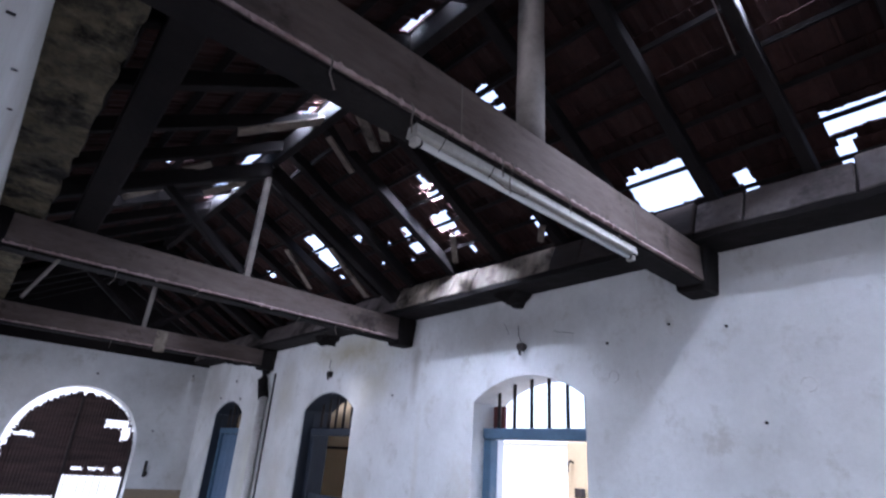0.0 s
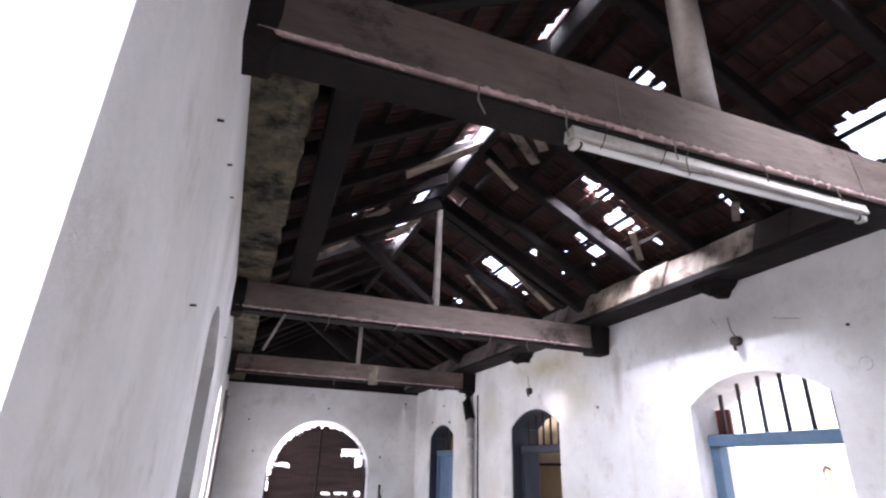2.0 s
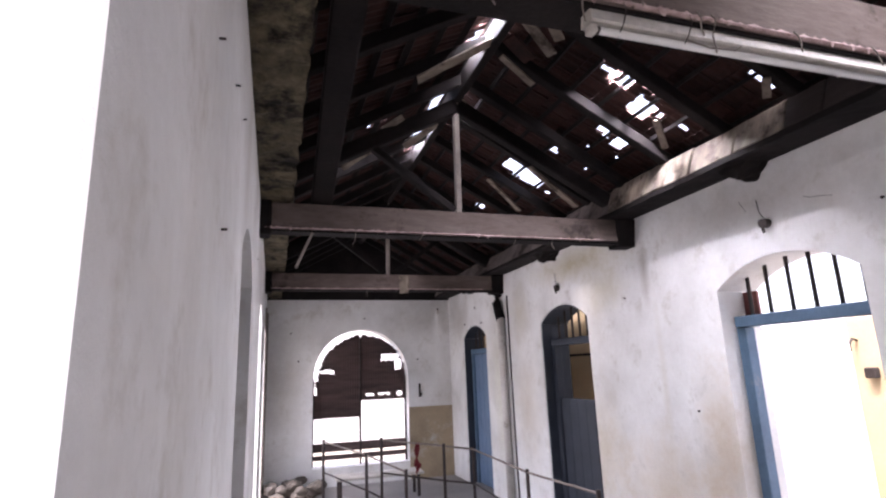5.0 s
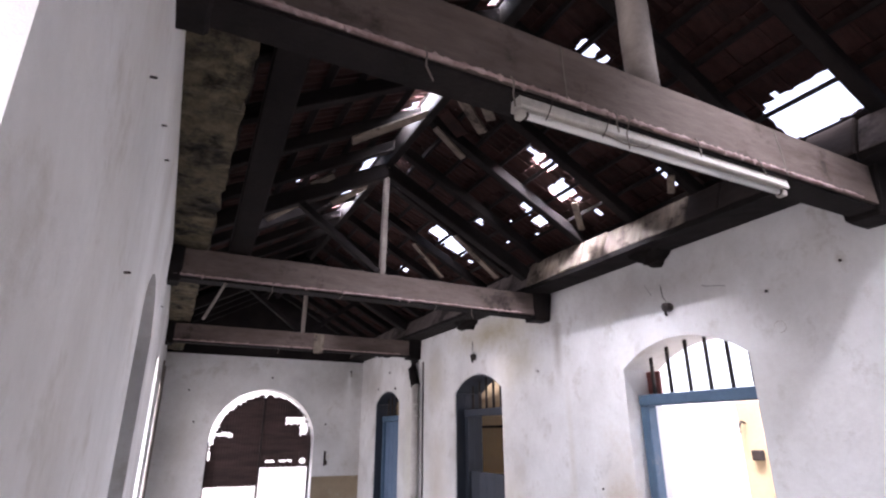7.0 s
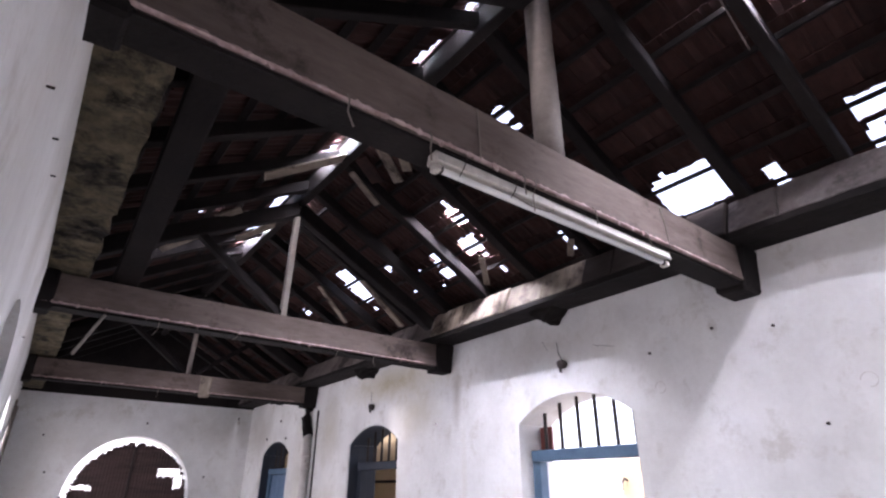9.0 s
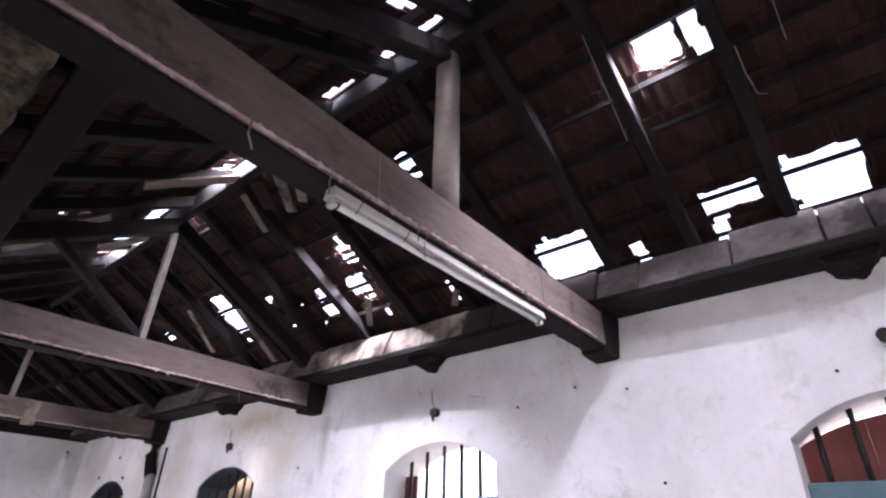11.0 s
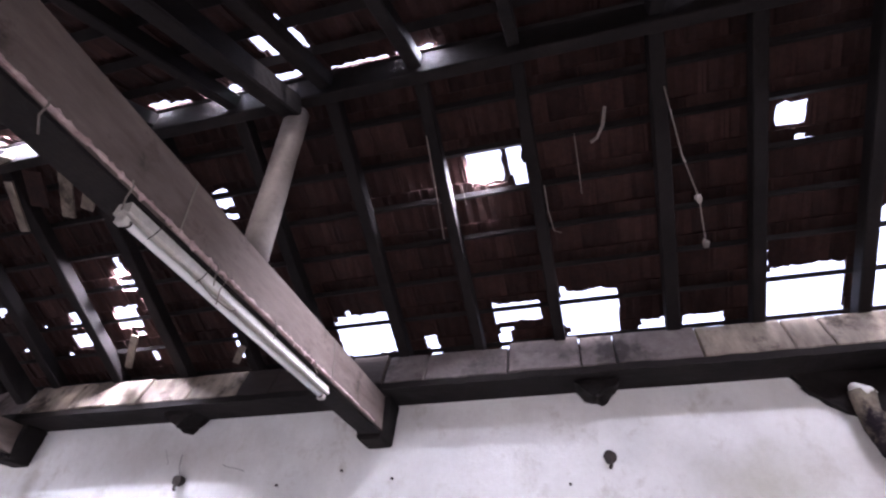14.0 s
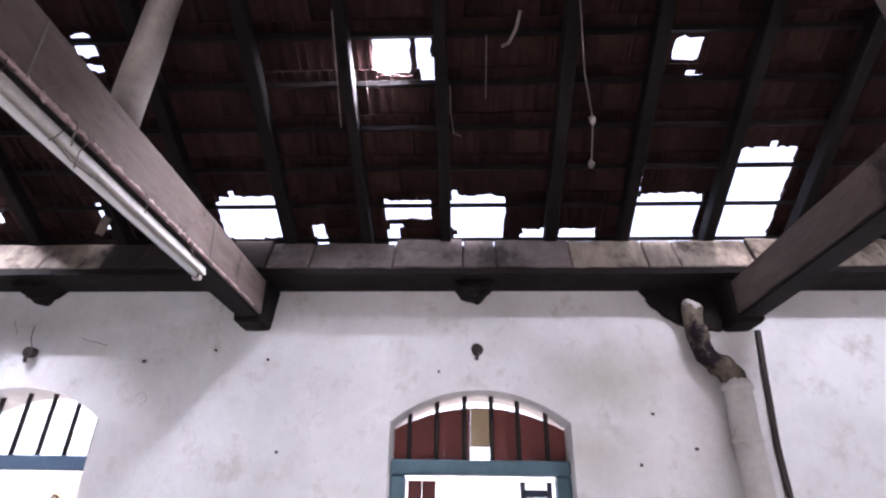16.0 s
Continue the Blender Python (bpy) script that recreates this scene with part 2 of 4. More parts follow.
def add_box(bm, lo, hi, bevel=0.0):
    lo, hi = Vector(lo), Vector(hi)
    r = bmesh.ops.create_cube(bm, size=1.0, matrix=Matrix.Translation((lo + hi) / 2) @ Matrix.Diagonal((*(hi - lo), 1)))
    if bevel:
        edges = list({e for v in r["verts"] for e in v.link_edges})
        bmesh.ops.bevel(bm, geom=edges, offset=bevel, segments=1, affect="EDGES")
    return bm


def box(lo, hi, bevel=0.0):
    return add_box(bmesh.new(), lo, hi, bevel)


def bar_between(bm, a, b, w, h, up=(0, 0, 1), bevel=0.0):
    """A straight timber from a to b, w wide and h high, centred on the line."""
    a, b = Vector(a), Vector(b)
    d = (b - a).normalized()
    side = d.cross(Vector(up)).normalized()
    top = side.cross(d)
    m = Matrix((side * w, d * (b - a).length, top * h)).transposed().to_4x4()
    m.translation = (a + b) / 2
    r = bmesh.ops.create_cube(bm, size=1.0, matrix=m)
    if bevel:
        edges = list({e for v in r["verts"] for e in v.link_edges})
        bmesh.ops.bevel(bm, geom=edges, offset=bevel, segments=1, affect="EDGES")
    return bm


def rod(bm, points, r, sides=8):
    """A round bar through the points."""
    rings = []
    pts = [Vector(p) for p in points]
    for i, p in enumerate(pts):
        d = (pts[min(i + 1, len(pts) - 1)] - pts[max(i - 1, 0)]).normalized()
        u = d.orthogonal().normalized() if abs(d.z) > 0.99 else d.cross(Vector((0, 0, 1))).normalized()
        v = d.cross(u)
        rings.append([bm.verts.new(p + r * (math.cos(2 * math.pi * k / sides) * u + math.sin(2 * math.pi * k / sides) * v)) for k in range(sides)])
    for a, b in zip(rings, rings[1:]):
        for k in range(sides):
            bm.faces.new((a[k], a[(k + 1) % sides], b[(k + 1) % sides], b[k]))
    bm.faces.new(rings[0][::-1])
    bm.faces.new(rings[-1])
    return bm


def roughen(bm, amount, scale=6.0):
    for v in bm.verts:
        v.co += amount * noise.noise_vector(v.co * scale)
    return bm


def prism(bm, outline, to3d, d0, d1):
    """A closed outline (u, z) pushed from depth d0 to d1."""
    a = [bm.verts.new(to3d(u, z, d0)) for u, z in outline]
    b = [bm.verts.new(to3d(u, z, d1)) for u, z in outline]
    bm.faces.new(a)
    bm.faces.new(b[::-1])
    for k in range(len(a)):
        j = (k + 1) % len(a)
        bm.faces.new((a[k], b[k], b[j], a[j]))


def arch_points(u0, u1, spring, apex, n=14):
    """Points of a segmental arch from (u0, spring) to (u1, spring)."""
    half, rise = (u1 - u0) / 2, apex - spring
    r = (half * half + rise * rise) / (2 * rise)
    a = math.asin(min(1.0, half / r))
    c = apex - r
    mid = (u0 + u1) / 2
    return [(mid + r * math.sin(t), c + r * math.cos(t)) for t in [-a + 2 * a * k / n for k in range(n + 1)]]


def wall_with_openings(u0, u1, z1, openings, to3d, depth, n=14):
    """A wall from the floor to z1 with arched openings (u0, u1, sill, spring, apex)."""
    bm = bmesh.new()
    at = u0
    for a, b, sill, spring, apex in openings:
        prism(bm, [(at, FZ), (a, FZ), (a, z1), (at, z1)], to3d, 0, depth)
        pts = arch_points(a, b, spring, apex, n)
        for (p, q) in zip(pts, pts[1:]):
            prism(bm, [p, q, (q[0], z1), (p[0], z1)], to3d, 0, depth)
        if sill > FZ:
            prism(bm, [(a, FZ), (b, FZ), (b, sill), (a, sill)], to3d, 0, depth)
        at = b
    prism(bm, [(at, FZ), (u1, FZ), (u1, z1), (at, z1)], to3d, 0, depth)
    bmesh.ops.remove_doubles(bm, verts=bm.verts, dist=0.0005)
    return bm


# ---- setting ----
ground = part("ground", box((-400, -400, FZ - 0.4), (400, 400, FZ - 0.15)), EARTH)
tagged(ground, "pale sandy ground outside the building", "ground", kind="structure")
floor = part("floor", box((XW - TH, YS - TH, FZ - 0.15), (XE + TH, YN + TH, FZ)), CEMENT)
tagged(floor, "grey worn cement floor of the hall", "floor", kind="structure")

east = lambda u, z, d: (XE + d, u, z)
west = lambda u, z, d: (XW - d, u, z)
north = lambda u, z, d: (u, YN + d, z)
south = lambda u, z, d: (u, YS - d, z)
doors = [(a, b, FZ, SPRING, APEX) for a, b in OPEN]
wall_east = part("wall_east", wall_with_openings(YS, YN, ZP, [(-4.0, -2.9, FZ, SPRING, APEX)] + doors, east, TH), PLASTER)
tagged(wall_east, "stained white lime plaster wall with arched openings", "wall", kind="structure")
wall_west = part("wall_west", wall_with_openings(YS, YN, ZP, [(-4.0, -2.9, FZ, SPRING, APEX)] + doors, west, TH), PLASTER)
tagged(wall_west, "white lime plaster wall close to the walkway", "wall", kind="structure")
bm = wall_with_openings(XW - TH, XE + TH, ZP, [(0.69, 2.40, 0.0, 1.50, 2.35)], north, TH, 24)
wall_north = part("wall_north", bm, PLASTER)
tagged(wall_north, "dingy white end wall with a large round arch", "wall", kind="structure")
# boards added to keep the gable dark; its real build is unseen
gable = thing("gable", "added dark boards filling the gable over the end wall", "gable", kind="structure")
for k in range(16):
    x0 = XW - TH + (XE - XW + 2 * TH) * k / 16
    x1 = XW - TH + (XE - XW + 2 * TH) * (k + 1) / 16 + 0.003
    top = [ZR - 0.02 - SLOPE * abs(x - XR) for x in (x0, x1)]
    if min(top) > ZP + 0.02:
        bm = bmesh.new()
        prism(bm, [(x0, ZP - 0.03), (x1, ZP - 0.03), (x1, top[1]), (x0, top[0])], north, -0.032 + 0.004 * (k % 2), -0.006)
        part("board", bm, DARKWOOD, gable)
bm = bmesh.new()
prism(bm, [(XW - TH, FZ), (XE + TH, FZ), (XE + TH, ZP), (XR, ZR + 0.03), (XW - TH, ZP)], south, 0, TH)
wall_south = part("wall_south", bm, PLASTER)
tagged(wall_south, "plain white plaster end wall", "wall", kind="structure")
dado = part("dado", box((2.41, YN - 0.006, FZ), (XE - 0.004, YN - 0.002, 0.93)), OCHRE)
tagged(dado, "ochre painted dado on the end wall", "wall paint", kind="structure")


# ---- wall plates ----
def wall_plate(x0, x1, label, material, under, rough_by):
    t = thing("wall_plate", label, "timber plate", "wall plates", "structure")
    ys = [YS] + TRUSS_Y + [YN]
    rnd = random.Random(int(x1 * 100))
    part("core_beam", box((x0 + 0.25, YS, ZP + 0.055), (x1 - 0.12, YN, ZP + 0.19)), DARKWOOD, t)
    for y0, y1 in zip(ys, ys[1:]):
        cuts = [0.0] + [min(0.94, max(0.05, (k + rnd.uniform(-0.3, 0.3)) / 8)) for k in range(1, 8)] + [1.0]
        for f0, f1 in zip(cuts, cuts[1:]):
            a, b = y0 + 0.004 + (y1 - y0 - 0.008) * f0, y0 + (y1 - y0 - 0.008) * f1 - rnd.choice((0.0, 0.001, 0.002, 0.004))
            lift = 0.016 * rnd.random()
            bm = box((x0 + lift, a, ZP + 0.045), (x1, b, ZP + 0.26 - 1.5 * lift), 0.008)
            bmesh.ops.subdivide_edges(bm, edges=[e for e in bm.edges if e.calc_length() > 0.15], cuts=4, use_grid_fill=True)
            for v in bm.verts:      # the east boards lean back from the room
                up = (v.co.z - ZP - 0.045) / 0.215
                if x0 > 1:
                    v.co.z += 0.03 * up
                    v.co.x += 0.10 * up if v.co.x < x0 + 0.2 else 0
            part("board", roughen(bm, rough_by, 7), material(a), t)
            # the east soffit is near-black: shade under the plate put into colour
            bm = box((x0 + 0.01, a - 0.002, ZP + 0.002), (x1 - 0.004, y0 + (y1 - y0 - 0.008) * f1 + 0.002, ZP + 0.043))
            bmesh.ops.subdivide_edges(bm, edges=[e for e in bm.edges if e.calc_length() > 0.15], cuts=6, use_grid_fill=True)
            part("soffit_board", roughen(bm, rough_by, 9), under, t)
    return t


# board tone follows the light: pale by the roof gaps, dark between
wall_plate(2.955, 3.5, "timber plate boards over the wall, coloured paler where lit", lambda y: PALEWOOD if y < -0.98 else MIDWOOD if y < 1.2 or y > 4.1 else (DARKPLATE if y < 2.3 else PALEWOOD), DARKWOOD, 0.007)
wall_plate(-0.38, 0.12, "mould stained timber plate boards over the wall", lambda y: MUDDY, MUDDY, 0.026)


# ---- trusses ----
def flaked_edge(x0, x1, y, z, seed):
    """The ragged pale lower arris of a beam."""
    rnd = random.Random(seed)
    bm = bmesh.new()
    n = int((x1 - x0) / 0.013)
    rows = []
    for k in range(n + 1):
        x = x0 + (x1 - x0) * k / n
        up = 0.005 + 0.012 * rnd.random() ** 2
        down = 0.003 + (0.022 * rnd.random() if rnd.random() < 0.10 else 0.003 * rnd.random())
        rows.append([bm.verts.new((x, y - 0.003, z + up)), bm.verts.new((x, y - 0.008, z)), bm.verts.new((x, y - 0.002, z - down)),
                     bm.verts.new((x, y + 0.012, z - 0.003)), bm.verts.new((x, y + 0.012, z + up))])
    for a, b in zip(rows, rows[1:]):
        for k in range(5):
            bm.faces.new((a[k], b[k], b[(k + 1) % 5], a[(k + 1) % 5]))
    bm.faces.new(rows[0])
    bm.faces.new(rows[-1][::-1])
    return bm


def roof_truss(y, post_w, post_d, label):
    t = thing("roof_truss", label, "roof truss", "trusses across the hall")
    t.location = (0, 0, 0)
    b = bmesh.new()
    n = 24
    for k in range(n):
        x0 = XW + 0.02 + (XE - XW - 0.04) * k / n
        x1 = XW + 0.02 + (XE - XW - 0.04) * (k + 1) / n
        add_box(b, (x0, y, 2.70), (x1, y + 0.15, 2.905))
    for v in b.verts:
        if v.co.z > 2.8 and y == 1.235:      # this beam is deeper towards the west wall
            v.co.z += 0.032 * (1 - (v.co.x - XW) / (XE - XW))
    bmesh.ops.remove_doubles(b, verts=b.verts, dist=0.001)
    beam = part("tie_beam", roughen(b, 0.005, 4), WOOD, t)
    # dark strip below the beam carries the shade of its underside
    part("soffit_board", box((XW + 0.02, y + 0.012, 2.680), (XE - 0.02, y + 0.145, 2.694)), DARKWOOD, beam, "dark underside strip with shade in its colour")
    part("flaked_edge", flaked_edge(XW + 0.03, XE - 0.33, y, 2.703, int(y * 100)), RAWEDGE, beam, "ragged pinkish flaking lower edge")
    yc = y + 0.075
    if post_d:
        part("king_post", roughen(rod(bmesh.new(), [(1.573, yc, 2.9 + 0.115 * k) for k in range(10)], post_w / 2, 18), 0.004, 5), POSTPAINT, t, "pale painted round post", True)
    else:
        part("king_post", bar_between(bmesh.new(), (1.515, yc, 2.90), (1.53, yc, 4.0), post_w, post_w, (0, 1, 0), 0.006), POSTPAINT, t, "thin pale post")
    for s, xe in ((1, XE - 0.12), (-1, XW + 0.12)):
        if s == 1 and y in TRUSS_Y[1:3]:
            continue   # the east rafter has fallen
        a = (XR, yc, ZR - 0.27)
        foot = (xe, yc, ZR - 0.27 - SLOPE * abs(xe - XR) + 0.02)
        part("rafter", bar_between(bmesh.new(), a, foot, 0.10, 0.13, (0, 0, 1), 0.01), DARKWOOD, t, "dark principal rafter")
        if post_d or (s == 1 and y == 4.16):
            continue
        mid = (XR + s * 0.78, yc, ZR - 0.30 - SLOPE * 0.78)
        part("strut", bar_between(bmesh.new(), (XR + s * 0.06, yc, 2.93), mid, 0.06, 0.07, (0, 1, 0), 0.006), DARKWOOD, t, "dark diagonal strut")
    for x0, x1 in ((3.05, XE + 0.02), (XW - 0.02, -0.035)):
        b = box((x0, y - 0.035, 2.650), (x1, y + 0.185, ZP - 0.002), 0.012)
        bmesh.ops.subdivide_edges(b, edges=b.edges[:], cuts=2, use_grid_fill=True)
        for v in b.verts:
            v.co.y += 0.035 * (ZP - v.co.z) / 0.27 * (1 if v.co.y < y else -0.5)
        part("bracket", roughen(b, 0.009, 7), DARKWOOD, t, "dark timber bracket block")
    return t


for y in TRUSS_Y:
    if y == 1.235:
        roof_truss(y, 0.128, True, "weathered grey tie beam truss carrying a pale round post")
    else:
        roof_truss(y, 0.05, False, "weathered grey timber truss with a thin king post")

# ---- roof ----
roof = {}
for side, name, label in ((1, "roof_east", "broken clay tile roof slope with missing tiles"), (-1, "roof_west", "dark clay tile roof slope with gaps at the ridge")):
    roof[side] = thing(name, label, "roof", kind="structure")


def on_roof(side, s, y, lift):
    """A point s metres down a slope from the ridge, lifted square to it."""
    return Vector((XR + side * (s * CO + lift * SI), y, ZR - s * SI + lift * CO))


RAFTERS = [-5.95, -5.4, -4.85, -4.3, -3.75, -3.2, -2.65, -2.08, -1.55, -1.02, -0.56, 0.11, 0.62, 1.13, 1.70, 2.25, 2.84, 3.43, 4.01, 4.58, 5.16,
           5.74, 6.32, 6.9, 7.48, 8.06, 8.64, 9.22, 9.8]
for side in (1, -1):
    for y in RAFTERS:
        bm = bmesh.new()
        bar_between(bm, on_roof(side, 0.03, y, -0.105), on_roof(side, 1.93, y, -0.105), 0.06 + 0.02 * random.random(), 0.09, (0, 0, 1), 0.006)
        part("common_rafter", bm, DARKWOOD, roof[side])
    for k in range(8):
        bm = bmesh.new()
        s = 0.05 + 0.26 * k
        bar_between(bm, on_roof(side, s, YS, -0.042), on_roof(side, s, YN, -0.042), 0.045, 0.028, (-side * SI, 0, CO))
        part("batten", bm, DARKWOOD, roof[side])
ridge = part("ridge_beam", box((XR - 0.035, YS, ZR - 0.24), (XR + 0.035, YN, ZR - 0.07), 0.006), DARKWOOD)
tagged(ridge, "dark timber ridge beam", "ridge beam", kind="structure")

# gaps in the tiles: y from, y to, distance down the slope from, to
GAPS = {1: [(0.28, 0.47, 0.56, 0.79), (0.16, 0.26, 0.58, 0.69), (0.14, 0.25, 0.71, 0.83),
            (1.20, 1.62, 1.55, 1.90), (0.21, 0.51, 1.59, 1.74), (0.40, 0.51, 1.79, 1.95), (-0.26, 0.06, 1.55, 1.95),
            (0.91, 1.01, 1.80, 1.95), (-0.56, -0.38, 1.81, 1.95), (-0.86, -0.64, 1.81, 1.95), (-1.52, -1.06, 1.58, 2.0), (-2.0, -1.58, 1.25, 2.0),
            (-1.29, -1.15, 0.62, 0.74), (-1.30, -1.20, 0.785, 0.82), (-1.10, -1.07, 1.42, 1.56),
            (3.05, 3.13, 0.89, 0.99), (3.02, 3.14, 1.05, 1.15), (2.98, 3.06, 1.24, 1.31), (3.12, 3.31, 1.25, 1.43), (3.17, 3.22, 1.47, 1.54), (3.60, 3.74, 1.25, 1.39), (3.63, 3.80, 1.46, 1.58),
            (4.64, 5.10, 0.92, 1.38), (4.78, 4.87, 1.40, 1.58), (4.06, 4.14, 1.41, 1.49), (3.14, 3.18, 1.66, 1.80), (2.27, 2.44, 1.60, 1.82),
            (2.05, 2.17, 0.53, 0.66), (2.05, 2.15, 0.69, 0.76), (6.18, 6.28, 1.08, 1.2), (4.29, 4.37, 1.13, 1.21), (4.5, 4.56, 1.27, 1.33), (4.62, 4.67, 1.41, 1.47),
            (4.29, 4.34, 1.5, 1.56), (3.95, 4.0, 1.3, 1.35), (5.3, 5.35, 1.38, 1.44), (5.05, 5.1, 1.5, 1.56), (3.85, 3.9, 1.58, 1.63)],
        -1: [(-2.6, -1.2, 0.21, 0.40), (3.05, 3.2, 0.0, 0.13), (3.42, 3.82, 0.0, 0.12), (4.3, 4.8, 0.0, 0.14), (5.1, 5.8, 0.0, 0.13), (0.5, 0.75, 0.03, 0.07),
             (0.78, 1.12, 0.02, 0.08), (1.3, 1.52, 0.02, 0.09), (1.62, 1.9, 0.03, 0.08), (2.05, 2.3, 0.03, 0.08), (1.12, 1.36, 0.24, 0.56),
             (4.22, 4.55, 0.66, 0.90), (4.78, 5.12, 0.66, 1.24)]}
PITCH, TILE_W, TILE_L, NU, NS = 0.26, 0.222, 0.325, 6, 8
PROFILE = [0.0, 0.012, 0.002, 0.010, 0.002, 0.012, 0.004]


def tile_points(i, j):
    return i / NU * TILE_W, j / NS * TILE_L


def tile_mesh(keep, seed):
    """A ribbed clay tile on a grid of cells, of which those in keep are there. Local axes: x along the ridge, y down the slope, z out."""
    bm = bmesh.new()
    top, low = {}, {}

    def corner(i, j, table, drop):
        if (i, j) not in table:
            u, s = tile_points(i, j)
            if 0 < i < NU:
                u += 0.016 * noise.noise(Vector((i * 1.7, j * 1.3, seed)))
            if 0 < j < NS:
                s += 0.018 * noise.noise(Vector((i * 1.9, j * 1.1, seed + 9)))
            table[i, j] = bm.verts.new((u, s, PROFILE[i] - drop + 0.020 * j / NS))
        return table[i, j]

    for i, j in keep:
        ring = ((i, j), (i + 1, j), (i + 1, j + 1), (i, j + 1))
        bm.faces.new([corner(*c, top, 0.0) for c in ring])
        bm.faces.new([corner(*c, low, 0.013) for c in reversed(ring)])
        for (di, dj), (a, b) in (((0, -1), (0, 1)), ((1, 0), (1, 2)), ((0, 1), (2, 3)), ((-1, 0), (3, 0))):
            if (i + di, j + dj) not in keep:
                bm.faces.new([top[ring[b]], top[ring[a]], low[ring[a]], low[ring[b]]])
    return bm


def whole_tile():
    bm = bmesh.new()
    rings = []
    for drop, s, z in ((0, 0, 0), (0, TILE_L, 0.02), (0.013, TILE_L, 0.02), (0.013, 0, 0)):
        rings.append([bm.verts.new((i / NU * TILE_W, s, PROFILE[i] - drop + z)) for i in range(NU + 1)])
    for a, b in zip(rings, rings[1:] + rings[:1]):
        for i in range(NU):
            bm.faces.new((a[i], a[i + 1], b[i + 1], b[i]))
    bm.faces.new([r[0] for r in rings])
    bm.faces.new([r[-1] for r in rings][::-1])
    return bm


def frame_of_tile(side, y, s, tilt, spin):
    o = on_roof(side, s, y, 0.0)
    m = Matrix((Vector((0, 1, 0)), Vector((side * CO, 0, -SI)), Vector((side * SI, 0, CO)))).transposed().to_4x4()
    m.translation = o
    return m @ pose(0, 0, 0, tilt, 0, spin)


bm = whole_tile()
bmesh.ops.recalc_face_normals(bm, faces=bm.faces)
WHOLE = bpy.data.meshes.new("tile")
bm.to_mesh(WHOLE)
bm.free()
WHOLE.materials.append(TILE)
rest = {1: ([], []), -1: ([], [])}
rnd = random.Random(7)
singles = []
for side in (1, -1):
    for row in range(8):
        s = -0.02 + PITCH * row
        y = YS - 0.2 + (0.1 if row % 2 else 0.0)
        while y < YN + 0.2:
            yj = y + rnd.uniform(-0.005, 0.005)
            m = frame_of_tile(side, yj, s, rnd.uniform(-0.4, 0.7), rnd.uniform(-0.7, 0.7))
            hit = [g for g in GAPS[side] if g[0] < y + TILE_W and g[1] > y and g[2] < s + TILE_L and g[3] > s]
            near = side == 1 and -2.2 < y < 3.5
            if hit:
                keep = set()
                for i in range(NU):
                    for j in range(NS):
                        cy, cs = y + (i + 0.5) / NU * TILE_W, s + (j + 0.5) / NS * TILE_L
                        wob = 0.014 * noise.noise(Vector((cy * 9, cs * 9, side)))
                        if not any(g[0] + wob < cy < g[1] + wob and g[2] - wob < cs < g[3] - wob for g in hit):
                            keep.add((i, j))
                if len(keep) > 7:
                    singles.append((side, tile_mesh(keep, len(singles) * 0.37), m))
            elif near:
                singles.append((side, None, m))
            else:
                vs, fs = rest[side]
                n0 = len(vs)
                vs.extend([m @ v.co for v in WHOLE.vertices])
                fs.extend([[n0 + k for k in p.vertices] for p in WHOLE.polygons])
            y += 0.203
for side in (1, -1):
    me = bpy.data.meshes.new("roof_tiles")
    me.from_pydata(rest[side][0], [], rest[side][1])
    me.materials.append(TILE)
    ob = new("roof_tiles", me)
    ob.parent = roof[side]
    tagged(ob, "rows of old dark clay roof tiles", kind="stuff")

# ridge caps, absent over the gaps
y = YS
while y < YN:
    if not any(g[2] < 0.05 and g[0] < y + 0.36 and g[1] > y + 0.04 for g in GAPS[-1]):
        bm = bmesh.new()
        for k in range(7):
            a = math.pi * k / 6
            bm.verts.new((XR - 0.12 * math.cos(a), y, ZR - 0.01 + 0.09 * math.sin(a)))
        bm.verts.ensure_lookup_table()
        edge = list(bm.verts)
        far = [bm.verts.new(v.co + Vector((0, 0.39, 0.012))) for v in edge]
        for k in range(6):
            bm.faces.new((edge[k], edge[k + 1], far[k + 1], far[k]))
        r = bmesh.ops.solidify(bm, geom=bm.faces[:], thickness=0.014)
        part("ridge_tile", bm, TILE, roof[1], "rounded clay ridge tile")
    y += 0.38


# ---- doors and windows ----
def arched_door(name, y0, y1, side, material, label, bars, depth=0.13):
    """A door frame set back in an arched opening, with a transom and an iron-barred light over it."""
    t = thing(name, label, "door frame", "arched door frames", "structure")
    x = XE + depth if side > 0 else XW - depth - 0.09
    f = 0.085
    part("jamb", box((x, y0 + 0.002, FZ), (x + 0.09, y0 + f, 1.82), 0.006), material, t)
    part("jamb", box((x, y1 - f, FZ), (x + 0.09, y1 - 0.002, 1.82), 0.006), material, t)
    part("transom", box((x - 0.012, y0 + 0.002, 1.822), (x + 0.10, y1 - 0.002, 1.905), 0.008), material, t)
    pts = arch_points(y0, y1, SPRING, APEX, 20)
    for y in bars:
        top = min(pts, key=lambda p: abs(p[0] - y))[1]
        part("iron_bar", rod(bmesh.new(), [(x + 0.045, y, 1.90), (x + 0.045, y, top + 0.01)], 0.015, 8), IRON, t, "dark iron bar", True)
    return t


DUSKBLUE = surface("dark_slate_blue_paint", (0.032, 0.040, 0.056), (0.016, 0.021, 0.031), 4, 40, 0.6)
arched_door("door_1", *OPEN[0], 1, TEAL, "open teal door frame under a barred arched light", [0.33, 0.165, -0.005, -0.17, -0.33, -0.50])
